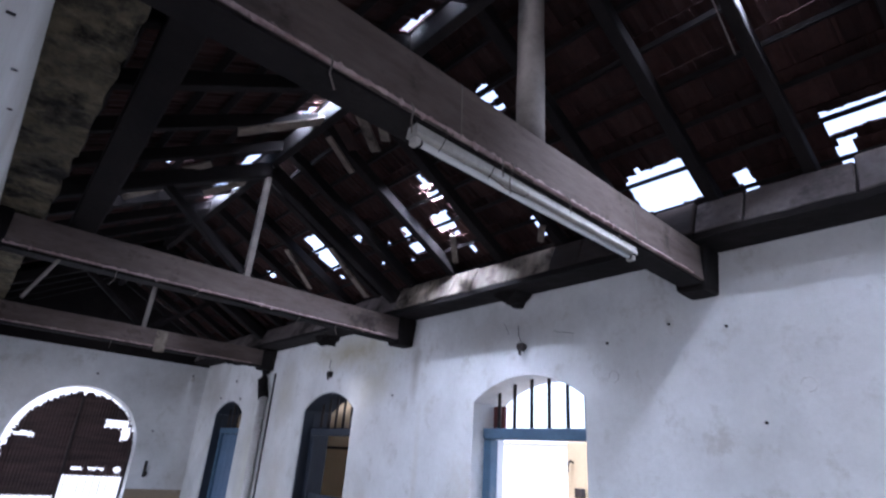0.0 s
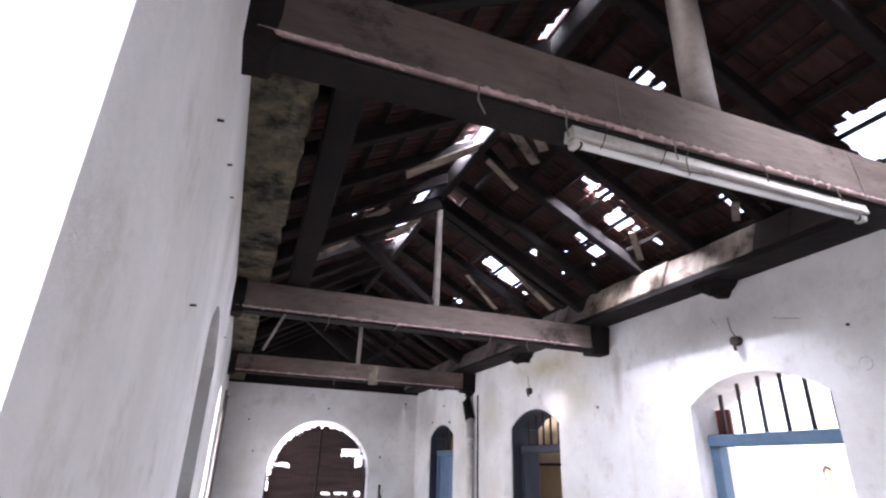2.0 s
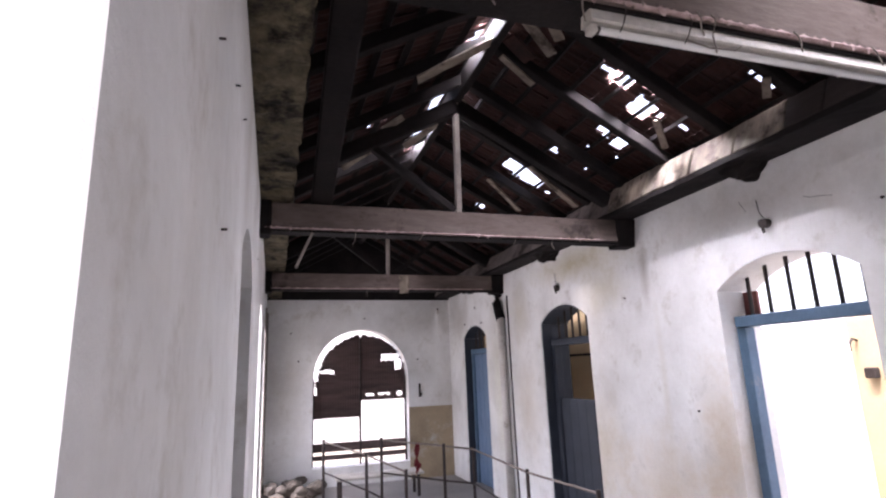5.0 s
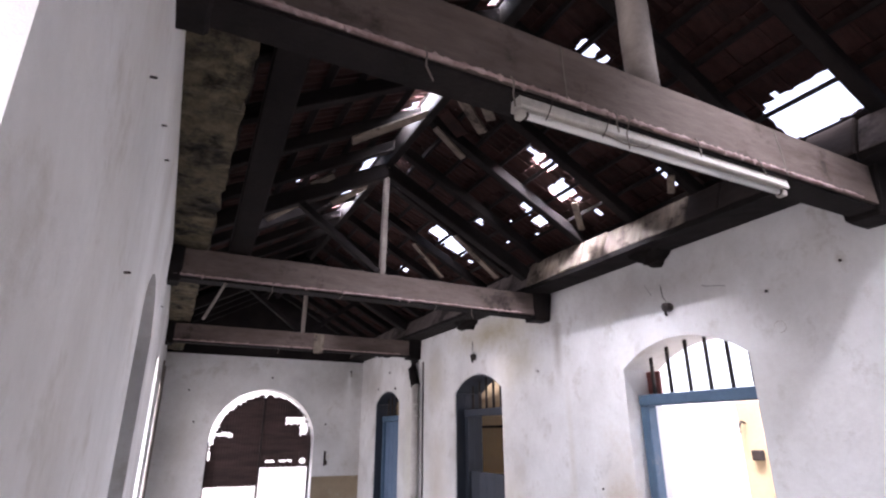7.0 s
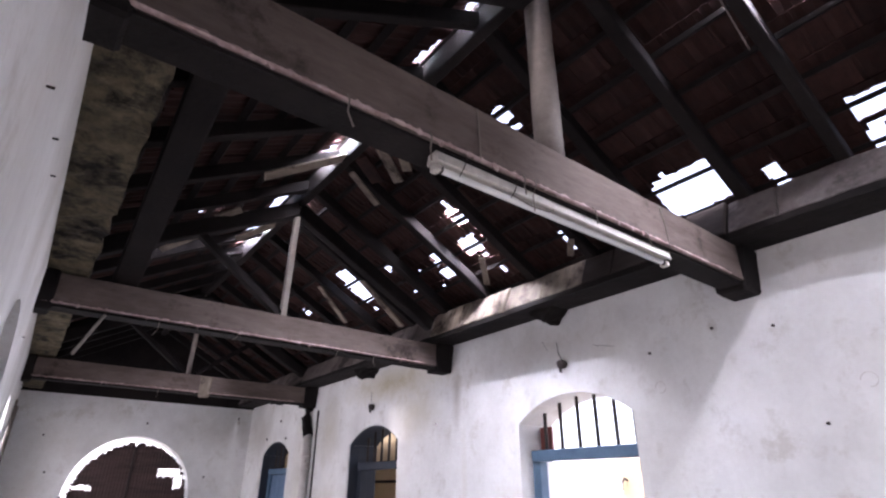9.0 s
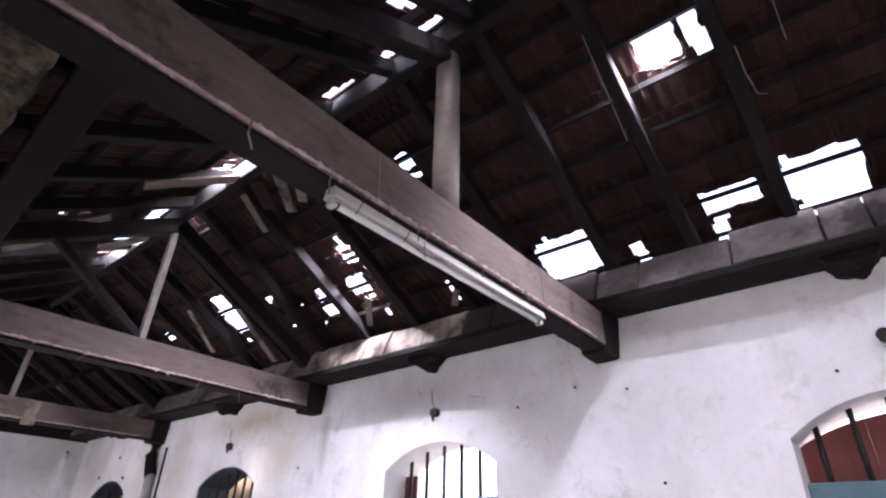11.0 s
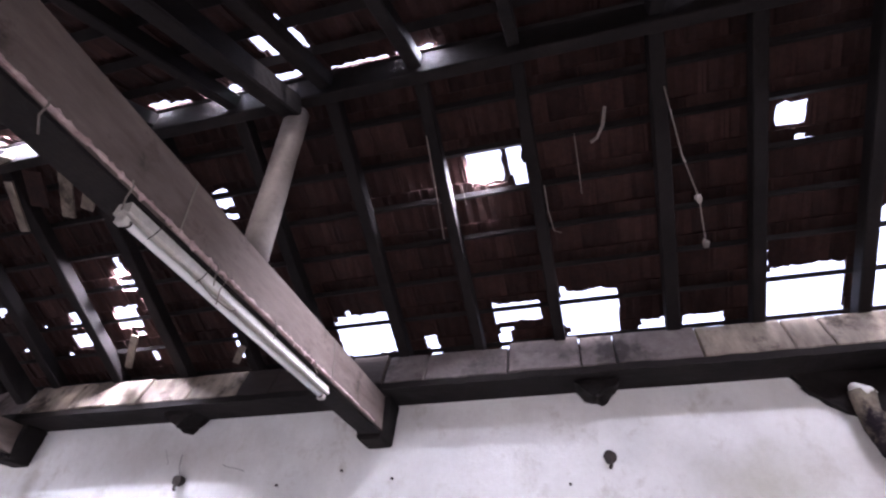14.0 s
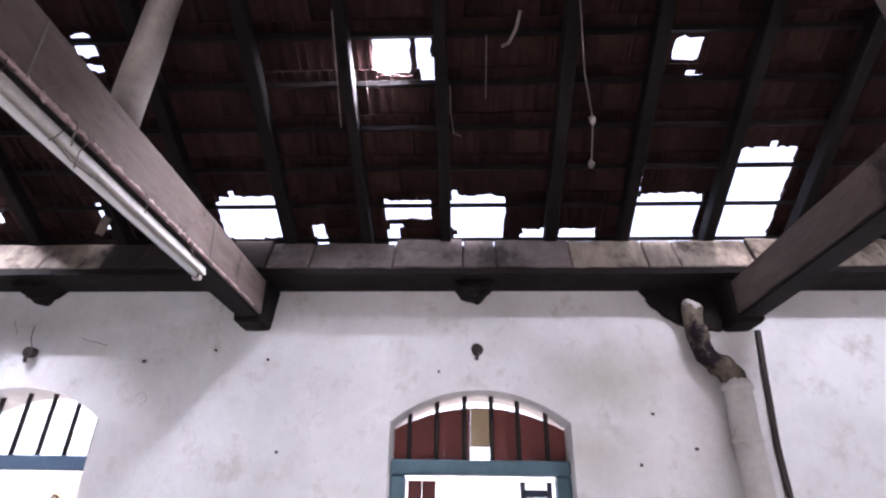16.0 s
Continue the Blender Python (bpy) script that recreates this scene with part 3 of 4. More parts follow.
arched_door("door_2", *OPEN[1], 1, BLUE, "open faded blue door frame under a barred arched light", [3.14, 2.975, 2.80, 2.63, 2.46, 2.30])
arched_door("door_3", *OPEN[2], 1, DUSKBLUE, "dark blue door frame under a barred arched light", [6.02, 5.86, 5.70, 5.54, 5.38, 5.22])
arched_door("door_4", *OPEN[3], 1, BLUE, "blue door frame with a closed leaf and barred arched light", [8.95, 8.78, 8.61, 8.44, 8.27])


def plank_leaf(name, x, y0, y1, z0, z1, material, label, planks=5):
    """A door leaf of upright planks with two ledges."""
    t = thing(name, label, "door leaf")
    w = (y1 - y0) / planks
    for k in range(planks):
        part("plank", box((x, y0 + k * w + 0.002, z0), (x + 0.03, y0 + (k + 1) * w - 0.002, z1), 0.004), material, t)
    for z in (z0 + 0.2, z1 - 0.25):
        part("ledge", box((x + 0.031, y0 + 0.03, z), (x + 0.056, y1 - 0.03, z + 0.11), 0.004), material, t)
    part("latch", box((x - 0.022, y0 + 0.05, (z0 + z1) / 2 + 0.1), (x - 0.001, y0 + 0.17, (z0 + z1) / 2 + 0.13), 0.004), IRON, t, "dark iron latch")
    return t


LEAFBLUE = surface("light_blue_door_paint", (0.12, 0.19, 0.30), (0.075, 0.125, 0.20), 4, 40, 0.5)
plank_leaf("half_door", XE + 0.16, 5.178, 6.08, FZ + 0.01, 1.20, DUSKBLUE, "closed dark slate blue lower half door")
plank_leaf("door_leaf", XE + 0.16, 8.138, 9.02, FZ + 0.01, 1.815, LEAFBLUE, "closed light blue plank door leaf")
# unseen leaf and arch board added to block daylight in the west opening
for (y0, y1) in OPEN[1:2]:
    plank_leaf("door_leaf", XW - 0.32, y0 + 0.004, y1 - 0.004, FZ + 0.002, 2.09, DUSKBLUE, "added unseen door leaf shutting light out of a deep opening")
    bm = bmesh.new()
    pts = arch_points(y0 + 0.004, y1 - 0.004, SPRING + 0.002, APEX - 0.004)
    prism(bm, pts, west, 0.29, 0.32)
    ob = part("arched_board", bm, DUSKBLUE)
    tagged(ob, "added unseen board shutting light out of an arch", "arch board")

# maroon boards and their gaps behind the light over door_1
t = thing("screen_board", "maroon painted boards fixed behind the barred arched light", "screen board")
ys = [-0.618, -0.50, -0.335, -0.165, -0.04, 0.12, 0.27, 0.428]
for k, (a, b) in enumerate(zip(ys, ys[1:])):
    bm = bmesh.new()
    pts = [p for p in arch_points(OPEN[0][0], OPEN[0][1], SPRING - 0.012, APEX - 0.062, 40) if a + 0.0005 < p[0] < b - 0.0005]
    f = lambda y: min(arch_points(OPEN[0][0], OPEN[0][1], SPRING - 0.012, APEX - 0.062, 200), key=lambda q: abs(q[0] - y))
    pts = [(a + 0.0004, f(a)[1])] + pts + [(b - 0.0004, f(b)[1])]
    low = 1.99 if k == 3 else 1.915
    prism(bm, [(b - 0.0004, low), (a + 0.0004, low)] + pts, east, 0.235, 0.255)
    part("cream_board" if k == 3 else "board", bm, BEIGE if k == 3 else MAROON, t, "cream board" if k == 3 else "")
plank_leaf("door_leaf", XE + 0.30, 0.17, 0.342, FZ + 0.01, 1.80, MAROON, "maroon plank door leaf standing ajar", 2)
t = thing("side_leaf", "dark slatted shutter leaf folded against the jamb", "shutter")
part("stile", box((XE + 0.30, -0.53, FZ + 0.01), (XE + 0.33, -0.50, 1.80), 0.004), DUSKBLUE, t)
part("stile", box((XE + 0.30, -0.37, FZ + 0.01), (XE + 0.33, -0.34, 1.80), 0.004), DUSKBLUE, t)
for k in range(26):
    z = FZ + 0.06 + k * 0.079
    part("slat", bar_between(bmesh.new(), (XE + 0.315, -0.499, z), (XE + 0.315, -0.371, z), 0.008, 0.05, (0.6, 0, 0.8)), DUSKBLUE, t)
ob = part("side_board", box((XE + 0.235, 3.135, 1.91), (XE + 0.26, 3.262, 2.09), 0.003), MAROON)
tagged(ob, "brown board in the corner of an arched light", "board")

# ---- outside the east wall ----
t = thing("yard_wall", "bright white boundary wall across the yard", "boundary wall", kind="structure")
part("body", box((9.0, -12, FZ - 0.15), (9.25, 14, 2.1)), YARDWHITE, t)
part("coping", box((8.94, -12, 2.101), (9.31, 14, 2.18), 0.01), YARDWHITE, t)
t = thing("lean_to", "beige lean-to beside the hall, slab and south wall added for shade", "lean-to", kind="structure")
part("back_wall", box((5.2, 6.2, FZ - 0.15), (5.4, 9.9, 2.6)), BEIGE, t)
part("end_wall", box((XE + TH, 9.7, FZ - 0.15), (5.198, 9.9, 2.6)), BEIGE, t)
# unseen slab and south wall, added to keep daylight off the door reveal
part("slab", box((XE + TH + 0.002, 4.75, 2.602), (5.02, 9.95, 2.72)), SHEET, t)
part("end_wall", box((XE + TH + 0.002, 4.8, FZ - 0.15), (4.9, 5.0, 2.6)), BEIGE, t)
part("shelf_rail", box((5.12, 6.3, 1.72), (5.202, 9.6, 1.76), 0.004), DARKWOOD, t)
t = thing("gate_pier", "beige plastered gate pier in the yard", "pier")
part("shaft", box((5.5, 3.69, FZ - 0.15), (5.85, 3.99, 1.95), 0.012), BEIGE, t)
part("hook", rod(bmesh.new(), [(5.502, 3.9, 1.72), (5.44, 3.9, 1.74), (5.40, 3.9, 1.70), (5.40, 3.9, 1.62)], 0.012), IRON, t, "dark iron hook")
part("bracket", box((5.42, 3.74, 1.36), (5.502, 3.84, 1.46), 0.01), IRON, t)
t = thing("iron_grille", "dark iron grille gate leaf beside a pier", "gate")
part("rail", box((5.56, 3.2, 1.30), (5.60, 3.688, 1.34), 0.004), IRON, t)
part("rail", box((5.56, 3.2, 0.0), (5.60, 3.688, 0.04), 0.004), IRON, t)
for k in range(6):
    part("iron_bar", rod(bmesh.new(), [(5.58, 3.22 + 0.085 * k, FZ - 0.15), (5.58, 3.22 + 0.085 * k, 1.40)], 0.010), IRON, t)

# ---- lamp under the tie beam ----
t = thing("fluorescent_batten", "dusty white fluorescent batten fixed under a timber beam", "light fitting")
bm = bmesh.new()
ty = 1.280
prof = [(-0.032, 2.640), (-0.024, 2.679), (0.024, 2.679), (0.032, 2.640), (0.025, 2.635), (0.009, 2.648), (-0.009, 2.648), (-0.025, 2.635)]
prism(bm, prof, lambda u, z, d: (d, ty + u, z), 0.912, 2.335)
part("batten", bm, WHITEMETAL, t)
tube = part("tube", rod(bmesh.new(), [(0.94, ty, 2.624), (1.6, ty, 2.622), (2.31, ty, 2.624)], 0.0125, 12), GLASSTUBE, t, "frosted glass tube", True)
for a in (0.914, 2.305):
    part("end_cap", box((a, ty - 0.020, 2.606), (a + 0.028, ty + 0.020, 2.6345), 0.005), WHITEMETAL, tube)
    part("pin_ring", rod(bmesh.new(), [(a + (0.028 if a < 1 else -0.012), ty, 2.624), (a + (0.040 if a < 1 else 0.0), ty, 2.624)], 0.0135, 12), IRON, tube)
part("starter", rod(bmesh.new(), [(2.02, ty + 0.022, 2.628), (2.02, ty + 0.022, 2.650)], 0.010), WHITEMETAL, t)
for x in (1.02, 1.27):
    part("strap", rod(bmesh.new(), [(x, 1.232, 2.72), (x + 0.004, 1.226, 2.67), (x + 0.006, ty - 0.032, 2.640), (x + 0.004, ty, 2.612), (x, ty + 0.032, 2.645), (x, ty + 0.04, 2.69)], 0.0022, 6), IRON, t, "thin twisted wire strap")
part("hanging_flex", rod(bmesh.new(), [(1.27, ty - 0.03, 2.622), (1.36, ty - 0.026, 2.611), (1.47, ty - 0.028, 2.617), (1.50, ty - 0.026, 2.640)], 0.003, 6), POSTPAINT, t, "pale loose flex")


def twine(points, label="frayed twine hanging from the timber", r=0.003, material=None):
    ob = part("twine", rod(bmesh.new(), points, r, 6), material or POSTPAINT)
    tagged(ob, label, "twine", "loose strings")


rs = random.Random(11)
for x, y in ((0.55, 1.232), (0.86, 1.232), (1.30, 1.232), (1.36, 1.232), (1.72, 1.232), (2.10, 1.232), (0.6, 4.157), (1.15, 4.157), (2.0, 4.157), (2.35, 4.157), (1.2, 7.247)):
    n = 0.05 + 0.09 * rs.random()
    twine([(x, y - 0.006, 2.715), (x + 0.004, y - 0.016, 2.69), (x + rs.uniform(-0.02, 0.02), y - 0.014, 2.69 - n * 0.5), (x + rs.uniform(-0.03, 0.03), y - 0.014, 2.69 - n)])
twine([(1.09, 1.226, 2.70), (1.085, 1.226, 2.80), (1.08, 1.228, 2.92), (1.10, 1.26, 2.935)], "pale cord looped over the tie beam", 0.0025)
twine([(2.30, 1.226, 2.68), (2.29, 1.226, 2.80), (2.27, 1.228, 2.90), (2.28, 1.26, 2.918)], "pale cord looped over the tie beam", 0.0025)
twine([on_roof(1, 0.42, 0.645, -0.165), on_roof(1, 0.75, 0.662, -0.17), on_roof(1, 1.03, 0.678, -0.17)], "pale cord hanging along a rafter", 0.0035)
twine([on_roof(1, 0.40, -0.58, -0.165), on_roof(1, 0.75, -0.64, -0.19), on_roof(1, 1.0, -0.715, -0.18), on_roof(1, 1.27, -0.745, -0.17)], "knotted pale cord hanging from the roof", 0.004)
for down, y in ((1.0, -0.712), (1.27, -0.745)):
    bm = bmesh.new()
    bmesh.ops.create_icosphere(bm, subdivisions=2, radius=0.02, matrix=Matrix.Translation(on_roof(1, down, y, -0.175)) @ Matrix.Diagonal((0.8, 1.0, 1.4, 1)))
    ob = part("knot", roughen(bm, 0.014, 34), POSTPAINT)
    tagged(ob, "frayed knot of pale cord under the tiles", "knot", "knots in a cord")

twine([on_roof(1, 0.80, 0.062, -0.175), on_roof(1, 0.95, 0.061, -0.175), on_roof(1, 1.07, 0.046, -0.175), on_roof(1, 1.09, 0.007, -0.175)], "pale cord with a hooked end hanging from the roof", 0.003)
twine([on_roof(1, 0.44, -0.292, -0.17), on_roof(1, 0.53, -0.272, -0.18), on_roof(1, 0.59, -0.24, -0.175), on_roof(1, 0.61, -0.205, -0.17)], "frayed strip of cloth hanging from the tiles", 0.009)
twine([on_roof(1, 0.55, -0.127, -0.17), on_roof(1, 0.7, -0.129, -0.175), on_roof(1, 0.88, -0.129, -0.17)], "thin pale cord hanging from the tiles", 0.0025)
twine([on_roof(1, 0.72, 0.508, -0.17), on_roof(1, 0.84, 0.506, -0.175)], "thin pale cord hanging from the tiles", 0.0025)

# ---- pipes on the east wall ----
def clamp(z, x, y, r, parent):
    part("clamp", rod(bmesh.new(), [(x, y, z - 0.014), (x, y, z + 0.014)], r, 16), PVC, parent, "", True)


SLIME = surface("mould_stained_cement", (0.24, 0.20, 0.15), (0.030, 0.022, 0.022), 9, 40, 0.85, bumpy=0.9, stain=(0.018, 0.013, 0.016), stain_at=0.48)
t = thing("downpipe", "old dirty cement-grey downpipe with a crooked elbow", "downpipe")
x = XE - 0.085
bm = rod(bmesh.new(), [(x, -1.568, 2.33), (x, -1.565, 2.2), (x, -1.56, 2.1), (x, -1.56, 1.0), (x, -1.56, FZ)], 0.074, 16)
pipe = part("pipe", roughen(bm, 0.006, 9), PVC, t, "", True)
ELBOW = ((-1.396, 2.775), (-1.396, 2.73), (-1.397, 2.68), (-1.399, 2.63), (-1.403, 2.58), (-1.413, 2.53), (-1.432, 2.485), (-1.462, 2.445), (-1.497, 2.415), (-1.53, 2.388), (-1.555, 2.35), (-1.566, 2.30))
part("elbow", roughen(roughen(rod(bmesh.new(), [(x, ey, ez) for ey, ez in ELBOW], 0.062, 18), 0.022, 8), 0.014, 25), SLIME, t, "crooked mould-stained elbow", True)
bm = bmesh.new()
bmesh.ops.create_icosphere(bm, subdivisions=3, radius=0.060, matrix=Matrix.Translation((x, -1.40, 2.775)) @ Matrix.Diagonal((1, 1, 0.75, 1)))
part("mortar_cap", roughen(bm, 0.022, 17), PVC, t, "lumpy pale mortar cap", True)
bm = bmesh.new()
bmesh.ops.create_icosphere(bm, subdivisions=3, radius=0.078, matrix=Matrix.Translation((x, -1.50, 2.42)) @ Matrix.Diagonal((1, 1, 0.8, 1)))
part("mortar_lump", roughen(bm, 0.024, 15), SLIME, t, "", True)
clamp(2.0, x, -1.556, 0.082, pipe)
clamp(2.29, x, -1.567, 0.084, pipe)
part("bracket", box((x + 0.05, -1.60, 1.99), (XE + 0.002, -1.52, 2.01)), IRON, t)
t = thing("conduit", "thin dark conduit running down the plaster wall", "conduit")
part("tube", rod(bmesh.new(), [(XE - 0.018, -1.80, 2.65), (XE - 0.018, -1.77, 2.3), (XE - 0.018, -1.745, 1.98), (XE - 0.018, -1.74, FZ)], 0.018), IRON, t)
t = thing("downpipe", "grey white downpipe against the plaster wall", "downpipe")
pipe = part("pipe", roughen(rod(bmesh.new(), [(XE - 0.06, 7.28, 2.30), (XE - 0.06, 7.28, 1.2), (XE - 0.06, 7.28, FZ)], 0.055, 14), 0.004, 8), PVC, t, "", True)
# bent dark piece stands in for the block above the pipe
part("elbow", roughen(rod(bmesh.new(), [(XE - 0.06, 7.34, 2.64), (XE - 0.07, 7.38, 2.52), (XE - 0.065, 7.34, 2.40), (XE - 0.06, 7.28, 2.27)], 0.068, 14), 0.008, 8), DARKWOOD, t, "dark elbow standing in for a bracket block", True)
clamp(2.02, XE - 0.06, 7.28, 0.064, pipe)
clamp(1.86, XE - 0.06, 7.28, 0.064, pipe)
t = thing("conduit", "thin dark conduit beside a downpipe", "conduit")
part("tube", rod(bmesh.new(), [(XE - 0.012, 7.13, 2.60), (XE - 0.012, 7.13, 1.0), (XE - 0.012, 7.12, FZ)], 0.012), IRON, t)

# ---- fittings on the walls ----
def ceiling_rose(y, z, cord=None):
    t = thing("wall_hook", "dark iron hook plate on the plaster over an arch", "wall hook", "hook plates over the arches")
    bm = rod(bmesh.new(), [(XE + 0.002, y, z), (XE - 0.02, y, z), (XE - 0.045, y, z - 0.004)], 0.036, 12)
    part("plate", roughen(bm, 0.008, 14), IRON, t)
    part("hook", rod(bmesh.new(), [(XE - 0.04, y, z - 0.01), (XE - 0.045, y, z - 0.05), (XE - 0.03, y + 0.006, z - 0.062)], 0.011), IRON, t)
    if cord:
        part("cord", rod(bmesh.new(), [(XE - 0.012, y, z + 0.02), (XE - 0.02, y + 0.03, z + 0.09), (XE - 0.006, y + 0.05, z + 0.18)], 0.003, 6), IRON, t)


ceiling_rose(-0.085, 2.525)
ceiling_rose(2.746, 2.50, True)
ceiling_rose(5.645, 2.49, True)
for y, z in ((0.852, 2.11), (1.96, 2.22)):
    t = thing("wall_ring", "thin worn ring fixed in the plaster", "ring", "rings in the wall")
    part("ring", rod(bmesh.new(), [(XE - 0.006, y + 0.036 * math.cos(a), z + 0.036 * math.sin(a)) for a in [k * math.pi / 9 for k in range(15)]], 0.0022, 6), PVC, t)
for y, z in ((0.149, 2.394), (1.557, 2.523), (1.214, 2.463), (1.077, 1.925), (-1.094, 2.154), (-1.307, 1.965), (-0.988, 1.878), (9.004, 2.343), (8.212, 2.305), (8.486, 2.579), (2.0, 2.45), (4.4, 2.2), (3.62, 1.2)):
    big = 0.018 if z > 2.3 and y > 8 else 0.009
    ob = part("wall_plug", rod(bmesh.new(), [(XE + 0.004, y, z), (XE - 0.012, y, z - 0.002)], big, 8), IRON)
    tagged(ob, "small dark plug in the plaster", "wall plug", "plugs in the wall")
for x, z in ((0.434, 1.811), (2.59, 1.785), (2.646, 1.128), (2.65, 1.16), (0.30, 2.3), (1.6, 2.55)):
    ob = part("wall_plug", rod(bmesh.new(), [(x, YN + 0.004, z), (x, YN - 0.014, z - 0.002)], 0.016, 8), IRON)
    tagged(ob, "small dark plug in the end wall", "wall plug", "plugs in the wall")
t = thing("lamp_bracket", "small pale lamp bracket high on the end wall", "lamp bracket")
part("arm", rod(bmesh.new(), [(3.0, YN + 0.003, 2.72), (3.0, YN - 0.05, 2.73), (3.0, YN - 0.07, 2.68)], 0.010), IRON, t)
part("holder", rod(bmesh.new(), [(3.0, YN - 0.07, 2.69), (3.0, YN - 0.07, 2.62)], 0.02, 10), WHITEMETAL, t)

# rough stub brackets hanging under the plate
for y in (-0.06, 2.78, 5.68, 8.5):
    bm = bmesh.new()
    prism(bm, [(y - 0.13, ZP + 0.001), (y - 0.07, 2.87), (y - 0.02, 2.83), (y + 0.03, 2.835), (y + 0.08, 2.885), (y + 0.12, ZP + 0.001)], east, -0.20, 0.01)
    bmesh.ops.triangulate(bm, faces=bm.faces[:])
    bmesh.ops.subdivide_edges(bm, edges=bm.edges[:], cuts=3, use_grid_fill=True)
    for v in bm.verts:
        if v.co.z < ZP - 0.01:
            v.co.z += 0.035 * noise.noise(v.co * 16) - 0.008
    ob = part("stub_bracket", roughen(bm, 0.022, 13), DARKWOOD)
    tagged(ob, "dark ragged stub of timber under the wall plate", "timber stub", "stubs under the plate")

# dark board end against the wall behind the downpipe
bm = bmesh.new()
prism(bm, [(-1.12, ZP), (-1.166, 2.86), (-1.18, 2.81), (-1.25, 2.755), (-1.33, 2.69), (-1.42, 2.655), (-1.58, 2.65), (-1.58, ZP)], east, -0.045, 0.004)
bmesh.ops.triangulate(bm, faces=bm.faces[:])
bmesh.ops.subdivide_edges(bm, edges=bm.edges[:], cuts=3, use_grid_fill=True)
ob = part("bracket_board", roughen(bm, 0.012, 14), DARKWOOD)
tagged(ob, "dark ragged bracket board behind a downpipe", "bracket board")

# conduits and nails on the west wall
for x, y, r in ((XW + 0.012, 8.6, 0.012), (XW + 0.02, 9.3, 0.02)):
    ob = part("conduit", rod(bmesh.new(), [(x, y, FZ), (x, y, 1.2), (x, y, 2.60)], r), POSTPAINT)
    tagged(ob, "pale conduit running up the plaster wall", "conduit", "conduits on the wall")
for y, z in ((1.10, 2.30), (1.55, 2.44), (1.35, 1.95), (1.9, 2.5), (3.9, 2.4)):
    ob = part("nail", rod(bmesh.new(), [(XW - 0.004, y, z), (XW + 0.014, y, z + 0.001)], 0.003, 6), IRON)
    tagged(ob, "bent iron nail in the plaster", "nail", "nails in the wall")

# ---- arch infill at the north end ----
def corrugated(x0, x1, z0, z1, y, holes, seed):
    """A dark corrugated sheet cut to the arch, with ragged holes."""
    step = 0.022
    bm = bmesh.new()
    table = {}
    nx, nz = int(round((x1 - x0) / step)), int(round((z1 - z0) / step))

    def corner(i, j):
        if (i, j) not in table:
            x, z = x0 + (x1 - x0) * i / nx, z0 + (z1 - z0) * j / nz
            if j == 0:
                z += 0.022 * (i % 2)
            table[i, j] = bm.verts.new((x, y + (0.004 if i % 2 else -0.004), z))
        return table[i, j]

    for i in range(nx):
        for j in range(nz):
            x, z = x0 + (x1 - x0) * (i + 0.5) / nx, z0 + (z1 - z0) * (j + 0.5) / nz
            wob = 0.03 * noise.noise(Vector((x * 9, z * 9, seed))) + 0.03 * noise.noise(Vector((x * 31, z * 31, seed)))
            out = z > 1.46 and math.hypot(x - 1.60, z - 1.45) > 0.815 + wob
            if out or any(a + wob < x < b + wob and c + wob * 0.6 < z < d - wob * 0.6 for a, b, c, d in holes):
                continue
            bm.faces.new((corner(i, j), corner(i + 1, j), corner(i + 1, j + 1), corner(i, j + 1)))
    bmesh.ops.solidify(bm, geom=bm.faces[:], thickness=0.004)
    return bm


t = thing("sheet_gate", "dark rusty corrugated gate filling the top of a round arch", "gate")
yg = YN + 0.20
part("sheet", corrugated(0.70, 1.535, 0.79, 2.36, yg, [(0.82, 1.08, 1.58, 1.64), (0.7, 0.76, 1.2, 1.5), (1.2, 1.26, 2.18, 2.3)], 1.0), SHEET, t)
part("sheet", corrugated(1.565, 2.395, 1.07, 2.36, yg, [(1.92, 2.26, 1.78, 1.90), (2.2, 2.32, 1.62, 1.8), (1.66, 1.80, 1.165, 1.195), (1.88, 2.1, 1.165, 1.2), (2.24, 2.32, 1.14, 1.22)], 2.0), SHEET, t)
part("stile", box((1.535, yg - 0.03, 0.002), (1.565, yg + 0.03, 2.22), 0.004), IRON, t)
part("stile", box((0.692, yg - 0.03, 0.002), (0.722, yg + 0.03, 1.5), 0.004), IRON, t)
part("stile", box((2.368, yg - 0.03, 0.002), (2.398, yg + 0.03, 1.5), 0.004), IRON, t)
part("rail", box((0.724, yg - 0.02, 0.24), (2.366, yg + 0.02, 0.385), 0.004), SHEET, t)
part("rail", box((0.724, yg - 0.02, 0.105), (2.366, yg + 0.02, 0.185), 0.004), SHEET, t)
for k in range(17):
    x = 0.77 + 0.094 * k
    part("iron_bar", rod(bmesh.new(), [(x, yg, 0.0), (x, yg, 1.10 if x > 1.56 else 0.82)], 0.006, 6), WHITEMETAL, t)
t = thing("far_wall", "bright white wall of the building beyond the arch", "wall", kind="structure")
part("body", box((-8, 16.0, FZ - 0.15), (12, 16.3, 3.0)), YARDWHITE, t)

